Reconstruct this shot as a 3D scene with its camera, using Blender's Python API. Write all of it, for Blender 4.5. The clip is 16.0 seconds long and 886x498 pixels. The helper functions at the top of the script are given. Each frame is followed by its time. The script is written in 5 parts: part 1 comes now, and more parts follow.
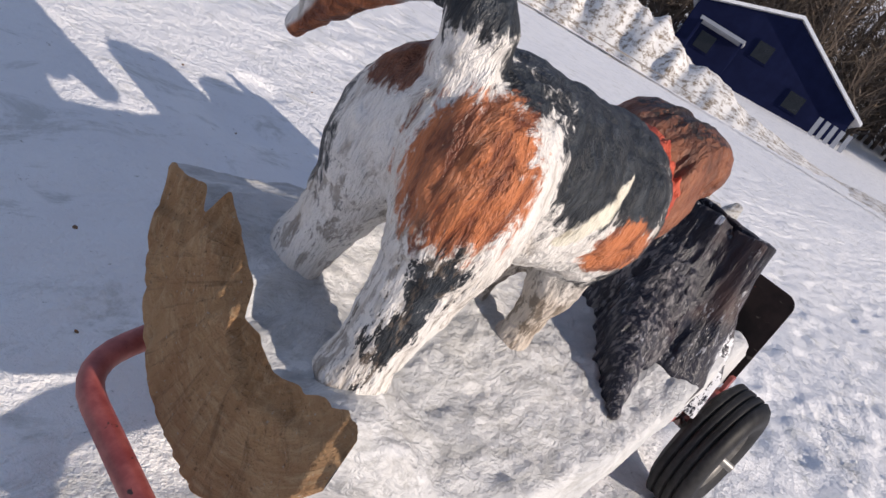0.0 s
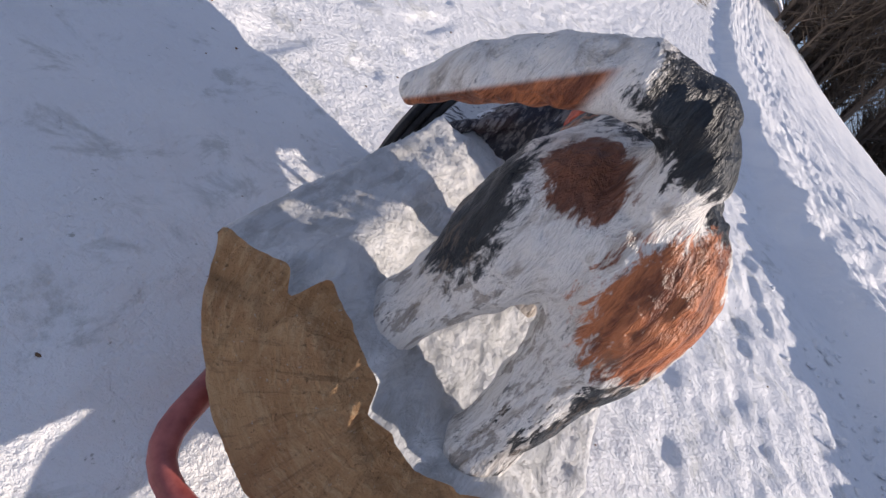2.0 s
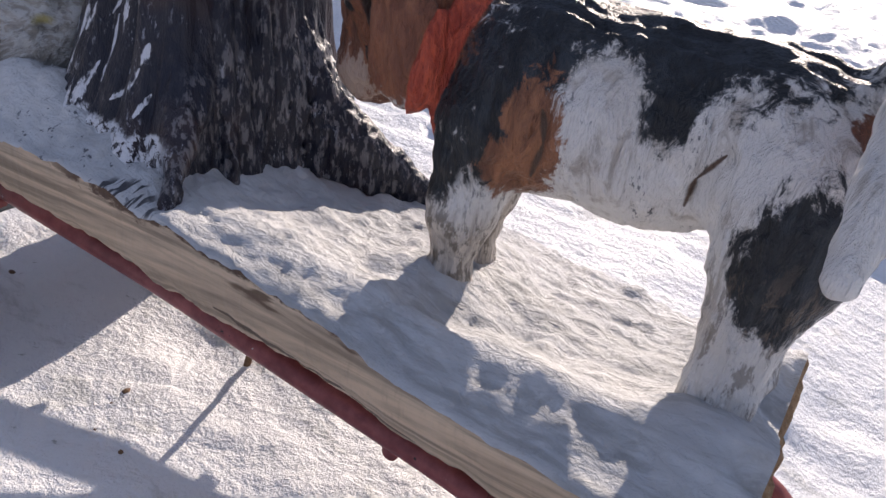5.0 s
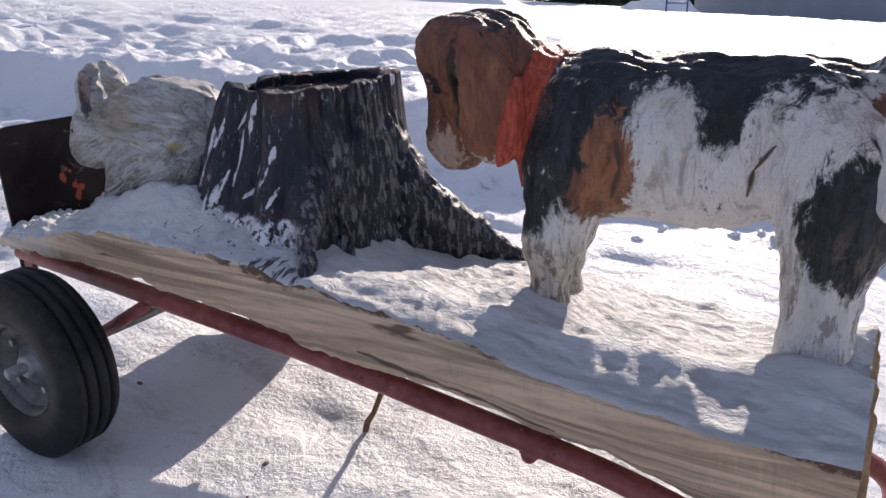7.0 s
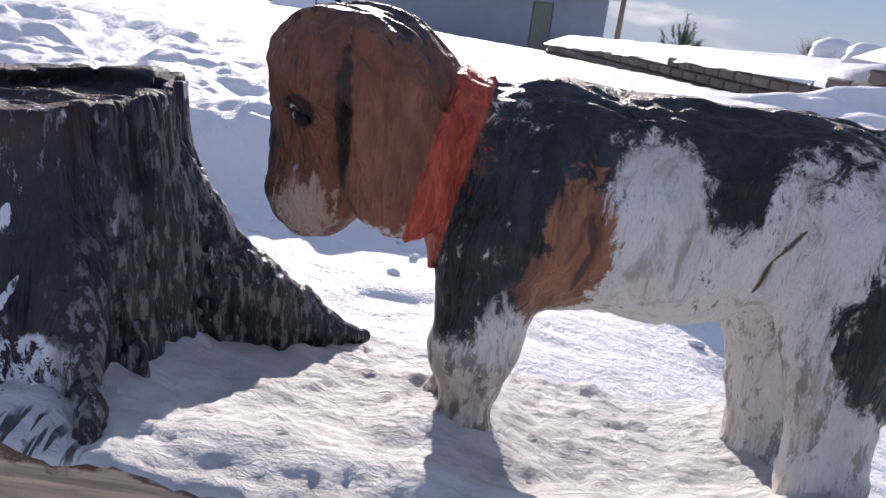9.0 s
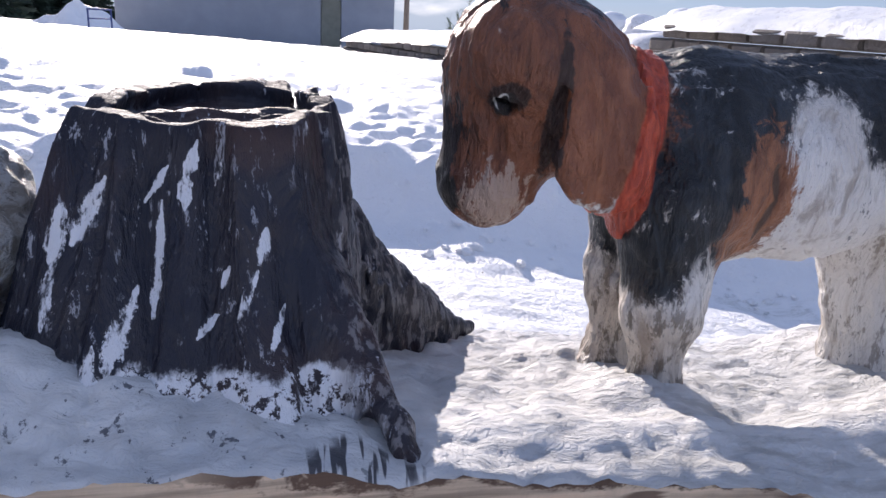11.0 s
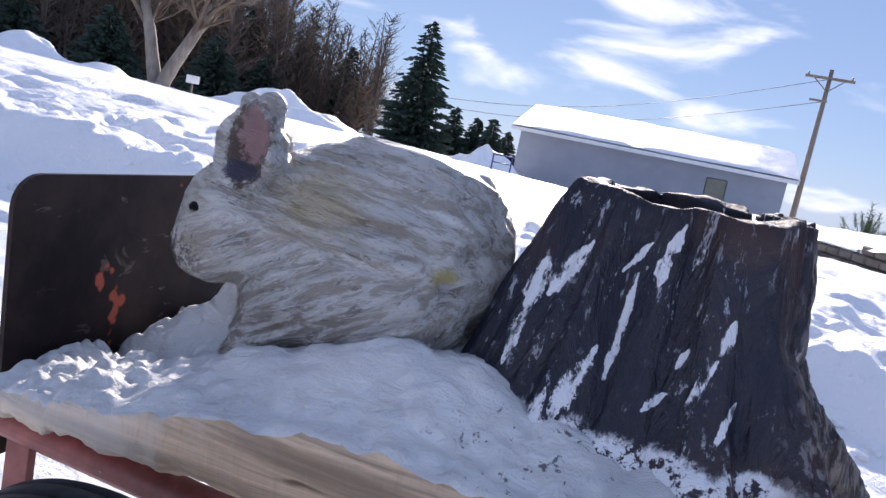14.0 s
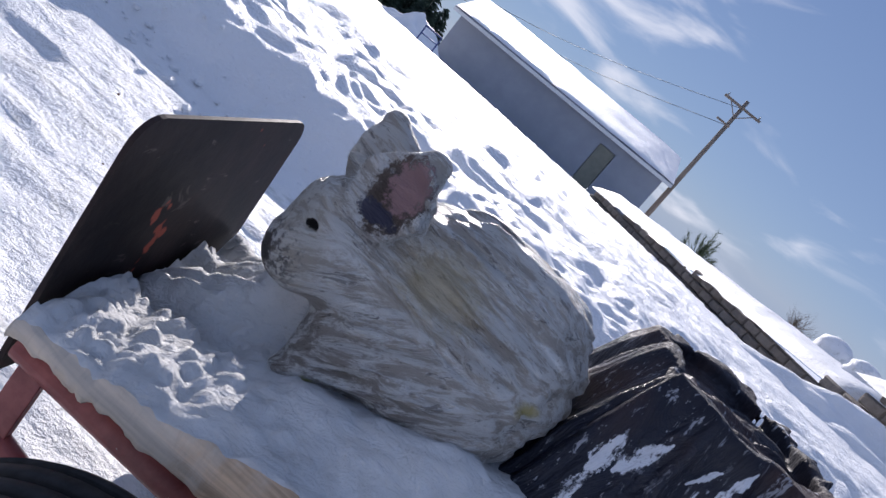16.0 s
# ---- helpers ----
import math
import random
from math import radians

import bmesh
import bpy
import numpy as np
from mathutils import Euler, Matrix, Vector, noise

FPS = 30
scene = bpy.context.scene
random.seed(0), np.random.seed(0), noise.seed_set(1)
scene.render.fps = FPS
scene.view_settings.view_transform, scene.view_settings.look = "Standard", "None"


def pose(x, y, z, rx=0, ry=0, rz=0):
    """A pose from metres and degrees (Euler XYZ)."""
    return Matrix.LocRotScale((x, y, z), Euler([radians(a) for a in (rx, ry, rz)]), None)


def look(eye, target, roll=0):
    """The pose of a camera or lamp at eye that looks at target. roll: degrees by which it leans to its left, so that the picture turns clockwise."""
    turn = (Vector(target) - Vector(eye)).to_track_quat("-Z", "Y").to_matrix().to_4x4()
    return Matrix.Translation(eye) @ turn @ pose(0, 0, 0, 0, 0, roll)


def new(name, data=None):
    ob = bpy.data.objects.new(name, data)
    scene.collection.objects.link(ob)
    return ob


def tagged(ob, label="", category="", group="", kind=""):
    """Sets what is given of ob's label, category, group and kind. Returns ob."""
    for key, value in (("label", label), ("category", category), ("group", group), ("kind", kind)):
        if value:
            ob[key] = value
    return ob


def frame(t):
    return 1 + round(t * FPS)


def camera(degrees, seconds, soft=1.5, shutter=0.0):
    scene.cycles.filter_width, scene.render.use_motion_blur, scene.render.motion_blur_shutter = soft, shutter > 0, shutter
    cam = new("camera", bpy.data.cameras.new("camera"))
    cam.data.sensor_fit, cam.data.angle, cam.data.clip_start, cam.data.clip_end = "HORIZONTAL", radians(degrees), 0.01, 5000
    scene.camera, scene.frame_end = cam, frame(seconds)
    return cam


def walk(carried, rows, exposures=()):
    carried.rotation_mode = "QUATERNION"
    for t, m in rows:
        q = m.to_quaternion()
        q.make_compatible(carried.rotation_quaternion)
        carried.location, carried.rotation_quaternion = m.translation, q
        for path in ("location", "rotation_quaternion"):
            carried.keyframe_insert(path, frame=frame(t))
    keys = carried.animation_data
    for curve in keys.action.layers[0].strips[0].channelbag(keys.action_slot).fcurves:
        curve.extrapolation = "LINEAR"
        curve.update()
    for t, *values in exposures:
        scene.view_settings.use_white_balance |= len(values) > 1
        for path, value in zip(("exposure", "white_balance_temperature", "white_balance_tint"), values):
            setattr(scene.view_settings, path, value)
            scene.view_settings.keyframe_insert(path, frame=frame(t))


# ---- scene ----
cam = camera(60.1, 16.0)
PATH = [
    (0.0, 1.1155, 0.5182, 0.5664, 70.359, -31.876, 133.036),
    (0.5, 1.2234, 0.4778, 0.6054, 68.905, -37.129, 133.847),
    (1.0, 1.2116, 0.3734, 0.6099, 65.056, -41.011, 135.980),
    (1.5, 1.1683, 0.2356, 0.6093, 61.562, -42.202, 129.325),
    (2.0, 1.1971, 0.0557, 0.6070, 61.526, -37.333, 109.140),
    (2.5, 1.1731, -0.0844, 0.6767, 59.519, -28.627, 91.760),
    (3.0, 1.0157, -0.2172, 0.6855, 57.177, -23.353, 76.201),
    (5.5, 0.5908, -0.5650, 0.6378, 64.609, -4.781, 25.656),
    (6.0, 0.5696, -0.6115, 0.5803, 68.774, -2.296, 23.121),
    (6.5, 0.6338, -0.6362, 0.6047, 69.877, -1.306, 24.514),
    (7.0, 0.6335, -0.6872, 0.6237, 70.708, 0.488, 30.497),
    (7.5, 0.6185, -0.6881, 0.6242, 72.269, 1.127, 33.025),
    (8.0, 0.5430, -0.6116, 0.6034, 72.100, -2.824, 26.662),
    (10.5, 0.0464, -0.4394, 0.6050, 72.548, -4.486, -13.183),
    (11.0, 0.0232, -0.4776, 0.5706, 72.897, -2.903, -9.955),
    (11.5, 0.0983, -0.4222, 0.5110, 71.763, 1.443, -0.488),
    (12.0, 0.1543, -0.3993, 0.4852, 73.267, 5.597, 9.624),
    (12.5, 0.1130, -0.4432, 0.4911, 76.138, 6.116, 17.278),
    (13.0, 0.0793, -0.4635, 0.4984, 78.810, 2.518, 20.242),
    (13.5, 0.0445, -0.4725, 0.5020, 80.395, -3.647, 19.918),
    (14.0, -0.0482, -0.5063, 0.5155, 81.341, -11.437, 17.793),
    (14.5, -0.1234, -0.5151, 0.5076, 81.373, -19.626, 15.331),
    (15.0, -0.1691, -0.5224, 0.5033, 80.536, -27.031, 13.410),
    (15.5, -0.2539, -0.5208, 0.5431, 78.392, -33.398, 12.527),
    (16.0, -0.2886, -0.5231, 0.5882, 73.505, -38.412, 12.537),
]
walk(cam, [(t, pose(x, y, z, a, b, c)) for t, x, y, z, a, b, c in PATH],
     [(0.0, -0.10, 7050, 16), (2.0, 0.00, 6980, 17), (3.2, 0.08, 6980, 18), (5.5, 0.05, 7050, 19), (8.0, 0.14, 6900, 19), (10.5, 0.28, 6580, 18), (11.6, 0.68, 6670, 19), (13.0, 0.94, 6800, 20), (14.5, 0.46, 6380, 18), (15.0, 0.33, 6350, 18), (15.5, 0.06, 6220, 17), (16.0, 0.0, 6220, 17)])

# ---- daylight ----
CLOUD_BANK = (-0.07, 0.985, 0.15)     # direction of the brightest cloud
SUN_EL, SUN_AZ = 21.2, 8.0          # degrees above the ground, and to the left of +y
world = bpy.data.worlds.new("winter_sky")
scene.world = world
world.use_nodes = True
wn, wl = world.node_tree.nodes, world.node_tree.links
sky = wn.new("ShaderNodeTexSky")
sky.sky_type, sky.sun_disc = "NISHITA", False
sky.sun_elevation, sky.sun_rotation = radians(SUN_EL), radians(-SUN_AZ)
sky.altitude, sky.air_density, sky.dust_density, sky.ozone_density = 1500, 1.0, 0.0, 2.5
# thin wind-drawn clouds over clear blue
wco = wn.new("ShaderNodeTexCoord")
wsep = wn.new("ShaderNodeSeparateXYZ")
wl.new(wco.outputs["Generated"], wsep.inputs[0])
whigh = wn.new("ShaderNodeMapRange")
whigh.inputs["From Min"].default_value, whigh.inputs["From Max"].default_value = 0.0, 0.5
wl.new(wsep.outputs[2], whigh.inputs["Value"])
wblue = wn.new("ShaderNodeMix")
wblue.data_type = "RGBA"
wblue.inputs[6].default_value, wblue.inputs[7].default_value = (3.5, 4.9, 7.3, 1), (1.9, 3.1, 6.0, 1)
wl.new(whigh.outputs["Result"], wblue.inputs[0])
wclear = wn.new("ShaderNodeMix")
wclear.data_type = "RGBA"
wclear.inputs[0].default_value = 0.80
wl.new(sky.outputs["Color"], wclear.inputs[6])
# a pale blue veil overhead, out of view, added to fill and tint the shade
wtop = wn.new("ShaderNodeMapRange")
wtop.interpolation_type = "SMOOTHSTEP"
wtop.inputs["From Min"].default_value, wtop.inputs["From Max"].default_value = 0.45, 0.9
wl.new(wsep.outputs[2], wtop.inputs["Value"])
wveil = wn.new("ShaderNodeMix")
wveil.data_type = "RGBA"
wveil.inputs[7].default_value = (4.2, 5.4, 8.0, 1)
wl.new(wtop.outputs["Result"], wveil.inputs[0])
wl.new(wblue.outputs[2], wveil.inputs[6])
wl.new(wveil.outputs[2], wclear.inputs[7])
wmap = wn.new("ShaderNodeMapping")
wmap.inputs["Scale"].default_value, wmap.inputs["Rotation"].default_value = (2.2, 2.2, 7.0), (0.0, radians(24), 0.0)
wl.new(wco.outputs["Generated"], wmap.inputs["Vector"])
wnoise = wn.new("ShaderNodeTexNoise")
wnoise.inputs["Scale"].default_value, wnoise.inputs["Detail"].default_value, wnoise.inputs["Distortion"].default_value = 2.6, 7, 0.5
wl.new(wmap.outputs["Vector"], wnoise.inputs["Vector"])
wcut = wn.new("ShaderNodeMapRange")
wcut.interpolation_type = "SMOOTHSTEP"
wcut.inputs["From Min"].default_value, wcut.inputs["From Max"].default_value, wcut.inputs["To Max"].default_value = 0.53, 0.78, 0.75
# they gather into one broken bank beyond the barn
wbank = wn.new("ShaderNodeVectorMath")
wbank.operation = "DISTANCE"
wl.new(wco.outputs["Generated"], wbank.inputs[0])
wbank.inputs[1].default_value = CLOUD_BANK
wnear = wn.new("ShaderNodeMapRange")
wnear.interpolation_type = "SMOOTHSTEP"
wnear.inputs["From Min"].default_value, wnear.inputs["From Max"].default_value = 0.24, 0.02
wnear.inputs["To Min"].default_value, wnear.inputs["To Max"].default_value = 0.0, 0.16
wl.new(wbank.outputs["Value"], wnear.inputs["Value"])
wsum = wn.new("ShaderNodeMath")
wsum.operation = "ADD"
wl.new(wnoise.outputs["Fac"], wsum.inputs[0])
wl.new(wnear.outputs["Result"], wsum.inputs[1])
wl.new(wsum.outputs[0], wcut.inputs["Value"])
wcloud = wn.new("ShaderNodeMix")
wcloud.data_type = "RGBA"
wcloud.inputs[7].default_value = (11.5, 11.8, 12.3, 1)
wl.new(wcut.outputs["Result"], wcloud.inputs[0])
wl.new(wclear.outputs[2], wcloud.inputs[6])
wl.new(wcloud.outputs[2], wn["Background"].inputs["Color"])
wn["Background"].inputs["Strength"].default_value = 0.076
sun = new("sun", bpy.data.lights.new("sun", "SUN"))
sun.data.energy, sun.data.angle, sun.data.color = 5.0, radians(0.53), (1.0, 0.94, 0.86)
sun.matrix_world = look((0, 0, 5), (5 * math.sin(radians(SUN_AZ)), -5 * math.cos(radians(SUN_AZ)), 5 - 5 * math.tan(radians(SUN_EL))))


# ---- numpy helpers ----
TURN = np.array(Euler((0.5, 0.7, 0.4)).to_matrix(), np.float32)
TABLE = np.random.RandomState(7).rand(64, 64, 64).astype(np.float32)


def vnoise(p, size, seed=0):
    """Smooth value noise in 0..1 at points p (n, 3); size: metres of a cell, one number or three."""
    q = np.asarray(p, np.float32)
    if np.ndim(size) == 0:
        q = q @ TURN
    q = q / np.asarray(size, np.float32) + seed * 17.31
    i = np.floor(q).astype(np.int64)
    f = q - i
    f = f * f * (3 - 2 * f)
    x0, y0, z0 = (i[:, k] & 63 for k in range(3))
    x1, y1, z1 = (x0 + 1) & 63, (y0 + 1) & 63, (z0 + 1) & 63
    fx, fy, fz = f[:, 0], f[:, 1], f[:, 2]
    a = TABLE[x0, y0, z0] * (1 - fx) + TABLE[x1, y0, z0] * fx
    b = TABLE[x0, y1, z0] * (1 - fx) + TABLE[x1, y1, z0] * fx
    c = TABLE[x0, y0, z1] * (1 - fx) + TABLE[x1, y0, z1] * fx
    d = TABLE[x0, y1, z1] * (1 - fx) + TABLE[x1, y1, z1] * fx
    return (a * (1 - fy) + b * fy) * (1 - fz) + (c * (1 - fy) + d * fy) * fz


def ramp(v, a, b):
    t = np.clip((v - a) / (b - a), 0, 1)
    return t * t * (3 - 2 * t)


def mesh(name, verts, faces, smooth=True):
    me = bpy.data.meshes.new(name)
    me.from_pydata([tuple(v) for v in verts], [], [tuple(f) for f in faces])
    me.update()
    if smooth:
        me.polygons.foreach_set("use_smooth", [True] * len(me.polygons))
    return me


def surface(field, lo, hi, step):
    """The zero surface of field(points) < 0 in the box lo..hi, as vertices and quads on a grid of that step."""
    ax = [np.arange(lo[k], hi[k] + step, step, dtype=np.float32) for k in range(3)]
    n = [len(a) for a in ax]
    g = np.stack(np.meshgrid(*ax, indexing="ij"), -1).reshape(-1, 3)
    v = field(g).reshape(n)
    s = v < 0
    total = np.zeros([m - 1 for m in n] + [3], np.float32)
    count = np.zeros([m - 1 for m in n], np.float32)
    quads = []
    for k in range(3):
        a = [slice(None)] * 3
        b = [slice(None)] * 3
        a[k], b[k] = slice(0, -1), slice(1, None)
        va, vb = v[tuple(a)], v[tuple(b)]
        cross = s[tuple(a)] != s[tuple(b)]
        ids = np.argwhere(cross)
        wa, wb = va[cross], vb[cross]
        pos = ids.astype(np.float32)
        pos[:, k] += wa / (wa - wb)
        u, w = (k + 1) % 3, (k + 2) % 3
        ok = np.ones(len(ids), bool)
        corners = []
        for du, dw in ((0, 0), (-1, 0), (-1, -1), (0, -1)):
            c = ids.copy()
            c[:, u] += du
            c[:, w] += dw
            good = (c >= 0).all(1) & (c < np.array(count.shape)).all(1)
            np.add.at(total, tuple(c[good].T), pos[good])
            np.add.at(count, tuple(c[good].T), 1)
            ok &= good
            corners.append(c)
        flip = s[tuple(a)][cross]
        cells = np.stack(corners, 1)[ok]
        cells[~flip[ok]] = cells[~flip[ok]][:, ::-1]
        quads.append(cells)
    used = count > 0
    index = np.full(count.shape, -1)
    index[used] = np.arange(used.sum())
    verts = np.asarray(lo, np.float32) + step * (total[used] / count[used][:, None])
    cells = np.concatenate(quads)
    return verts, index[cells[..., 0], cells[..., 1], cells[..., 2]]


def cone(p, a, b, ra, rb):
    """Distance to a rounded cone from a to b with radii ra and rb."""
    a, b = np.asarray(a, np.float32), np.asarray(b, np.float32)
    d = b - a
    t = np.clip(((p - a) @ d) / (d @ d), 0, 1)
    return np.linalg.norm(p - a - t[:, None] * d, axis=1) - (ra + (rb - ra) * t)


def ball(p, c, r, tilt=0.0):
    """Distance to an ellipsoid with radii r, tilted about y by that many degrees."""
    q = p - np.asarray(c, np.float32)
    if tilt:
        k, s = math.cos(radians(tilt)), math.sin(radians(tilt))
        q = np.stack([q[:, 0] * k - q[:, 2] * s, q[:, 1], q[:, 0] * s + q[:, 2] * k], 1)
    r = np.asarray(r, np.float32)
    k0 = np.linalg.norm(q / r, axis=1)
    k1 = np.linalg.norm(q / (r * r), axis=1)
    return k0 * (k0 - 1) / np.maximum(k1, 1e-6)


def blend(parts, k):
    """Smooth union."""
    d = parts[0]
    for e in parts[1:]:
        h = np.clip(0.5 + 0.5 * (e - d) / k, 0, 1)
        d = e + (d - e) * h - k * h * (1 - h)
    return d


def tube_data(points, radii, seg=12, verts=None, faces=None, cap=True):
    """A tapered pipe along points, added to verts and faces."""
    verts = [] if verts is None else verts
    faces = [] if faces is None else faces
    pts = [Vector(q) for q in points]
    base = len(verts)
    up = None
    for i, q in enumerate(pts):
        d = (pts[min(i + 1, len(pts) - 1)] - pts[max(i - 1, 0)]).normalized()
        if up is None:
            up = d.orthogonal().normalized()
        up = (up - d * up.dot(d)).normalized()
        side = d.cross(up)
        for j in range(seg):
            t = 2 * math.pi * j / seg
            verts.append(q + (up * math.cos(t) + side * math.sin(t)) * radii[i])
    for i in range(len(pts) - 1):
        for j in range(seg):
            a, b = base + i * seg + j, base + i * seg + (j + 1) % seg
            faces.append((a, b, b + seg, a + seg))
    if cap:
        faces.append(tuple(base + j for j in reversed(range(seg))))
        faces.append(tuple(base + (len(pts) - 1) * seg + j for j in range(seg)))
    return verts, faces


def lathe_data(profile, seg, axis="y", verts=None, faces=None):
    """A ring swept from (radius, height) pairs about an axis through the origin, closed on itself."""
    verts = [] if verts is None else verts
    faces = [] if faces is None else faces
    base, n = len(verts), len(profile)
    for j in range(seg):
        t = 2 * math.pi * j / seg
        for r, h in profile:
            verts.append((r * math.cos(t), h, r * math.sin(t)) if axis == "y" else (r * math.cos(t), r * math.sin(t), h))
    for j in range(seg):
        for i in range(n):
            a, b = base + j * n + i, base + j * n + (i + 1) % n
            c, d = base + ((j + 1) % seg) * n + (i + 1) % n, base + ((j + 1) % seg) * n + i
            faces.append((a, d, c, b))
    return verts, faces


def box_data(lo, hi, verts=None, faces=None):
    verts = [] if verts is None else verts
    faces = [] if faces is None else faces
    b = len(verts)
    for z in (lo[2], hi[2]):
        verts += [(lo[0], lo[1], z), (hi[0], lo[1], z), (hi[0], hi[1], z), (lo[0], hi[1], z)]
    faces += [(b, b + 3, b + 2, b + 1), (b + 4, b + 5, b + 6, b + 7), (b, b + 1, b + 5, b + 4), (b + 1, b + 2, b + 6, b + 5), (b + 2, b + 3, b + 7, b + 6), (b + 3, b, b + 4, b + 7)]
    return verts, faces


def part(name, data, material, parent=None, label="", smooth=True, at=None, bevel=0.0):
    """Links vertices and faces as one mesh object, under a thing or a part."""
    me = data if isinstance(data, bpy.types.Mesh) else mesh(name, data[0], data[1], smooth)
    if bevel:
        bm = bmesh.new()
        bm.from_mesh(me)
        bmesh.ops.remove_doubles(bm, verts=bm.verts, dist=1e-5)
        bmesh.ops.bevel(bm, geom=[e for e in bm.edges if e.is_manifold and e.calc_face_angle(0) > 0.6], offset=bevel, segments=2, affect="EDGES", profile=0.6)
        bm.to_mesh(me)
        bm.free()
    if material and not me.materials:
        me.materials.append(material)
    ob = new(name, me)
    if parent:
        ob.parent = parent
    if at is not None:
        ob.matrix_basis = at
    if label:
        tagged(ob, label)
    return ob


def thing(name, label, category, group="", kind="", at=None):
    ob = new(name)
    ob.empty_display_size = 0.05
    if at is not None:
        ob.matrix_basis = at
    return tagged(ob, label, category, group, kind)


# ---- materials ----
class Mat:
    """A small node-graph writer."""

    def __init__(self, name, rough=0.6, metal=0.0):
        self.m = bpy.data.materials.new(name)
        self.m.use_nodes = True
        self.n, self.l = self.m.node_tree.nodes, self.m.node_tree.links
        self.b = self.n["Principled BSDF"]
        self.b.inputs["Roughness"].default_value = rough
        self.b.inputs["Metallic"].default_value = metal
        self.co = self.n.new("ShaderNodeTexCoord").outputs["Object"]

    def put(self, sock, v):
        if isinstance(v, bpy.types.NodeSocket):
            self.l.new(v, sock)
        elif isinstance(v, (tuple, list)) and len(v) == 3 and sock.type == "RGBA":
            sock.default_value = (*v, 1)
        else:
            sock.default_value = v

    def noise(self, scale, detail=4, rough=0.55, stretch=None, shift=(0, 0, 0), distort=0.0, turn=0.0):
        mp = self.n.new("ShaderNodeMapping")
        self.l.new(self.co, mp.inputs["Vector"])
        mp.inputs["Scale"].default_value = stretch or (1, 1, 1)
        mp.inputs["Location"].default_value = shift
        if turn:
            first = self.n.new("ShaderNodeMapping")
            first.inputs["Rotation"].default_value = (0, radians(turn), 0)
            self.l.new(self.co, first.inputs["Vector"])
            self.l.new(first.outputs["Vector"], mp.inputs["Vector"])
        t = self.n.new("ShaderNodeTexNoise")
        t.inputs["Scale"].default_value, t.inputs["Detail"].default_value = scale, detail
        t.inputs["Roughness"].default_value, t.inputs["Distortion"].default_value = rough, distort
        self.l.new(mp.outputs["Vector"], t.inputs["Vector"])
        return t.outputs["Fac"]

    def math(self, op, a, b=0.0, c=None):
        t = self.n.new("ShaderNodeMath")
        t.operation = op
        self.put(t.inputs[0], a)
        self.put(t.inputs[1], b)
        if c is not None:
            self.put(t.inputs[2], c)
        return t.outputs[0]

    def step(self, v, a, b):
        t = self.n.new("ShaderNodeMapRange")
        t.interpolation_type = "SMOOTHSTEP"
        self.put(t.inputs["Value"], v)
        t.inputs["From Min"].default_value, t.inputs["From Max"].default_value = a, b
        return t.outputs["Result"]

    def mix(self, f, a, b):
        t = self.n.new("ShaderNodeMix")
        t.data_type = "RGBA"
        self.put(t.inputs[0], f)
        self.put(t.inputs[6], a)
        self.put(t.inputs[7], b)
        return t.outputs[2]

    def axis(self, k):
        t = self.n.new("ShaderNodeSeparateXYZ")
        self.l.new(self.co, t.inputs[0])
        return t.outputs[k]

    def blob(self, centre, radii, wobble=None, soft=0.12, co=None):
        """1 inside an ellipsoid of the object's space, with an edge that wobble frays."""
        s = self.n.new("ShaderNodeVectorMath")
        s.operation = "SUBTRACT"
        self.l.new(co or self.co, s.inputs[0])
        s.inputs[1].default_value = centre
        d = self.n.new("ShaderNodeVectorMath")
        d.operation = "DIVIDE"
        self.l.new(s.outputs[0], d.inputs[0])
        d.inputs[1].default_value = radii
        e = self.n.new("ShaderNodeVectorMath")
        e.operation = "LENGTH"
        self.l.new(d.outputs[0], e.inputs[0])
        r = e.outputs["Value"]
        if wobble is not None:
            r = self.math("ADD", r, wobble)
        return self.step(r, 1 + soft, 1 - soft)

    def stroke(self, a, b, ra, rb, wobble=None, soft=0.15, plane=(1, 0, 1)):
        """1 along a brush stroke from a to b, of half widths ra and rb, seen across the plane's axes."""
        def vec(op, first, second=None, scale=None):
            t = self.n.new("ShaderNodeVectorMath")
            t.operation = op
            self.l.new(first, t.inputs[0])
            if second is not None:
                if isinstance(second, bpy.types.NodeSocket):
                    self.l.new(second, t.inputs[1])
                else:
                    t.inputs[1].default_value = second
            if scale is not None:
                self.put(t.inputs["Scale"], scale)
            return t
        k = [Vector([q * w for q, w in zip(end, plane)]) for end in (a, b)]
        d = k[1] - k[0]
        p = vec("SUBTRACT", vec("MULTIPLY", self.co, plane).outputs[0], tuple(k[0])).outputs[0]
        t = self.n.new("ShaderNodeClamp")
        self.l.new(vec("DOT_PRODUCT", p, tuple(d / d.length_squared)).outputs["Value"], t.inputs["Value"])
        along = self.n.new("ShaderNodeCombineXYZ")
        for i in range(3):
            self.l.new(self.math("MULTIPLY", t.outputs[0], d[i]), along.inputs[i])
        off = vec("LENGTH", vec("SUBTRACT", p, along.outputs[0]).outputs[0]).outputs["Value"]
        belly = self.math("ADD", 0.40, self.math("MULTIPLY", self.math("MULTIPLY", t.outputs[0], self.math("SUBTRACT", 1.0, t.outputs[0])), 3.0))
        r = self.math("DIVIDE", off, self.math("MULTIPLY", belly, self.math("ADD", ra, self.math("MULTIPLY", t.outputs[0], rb - ra))))
        if wobble is not None:
            r = self.math("ADD", r, wobble)
        return self.step(r, 1 + soft, 1 - soft)

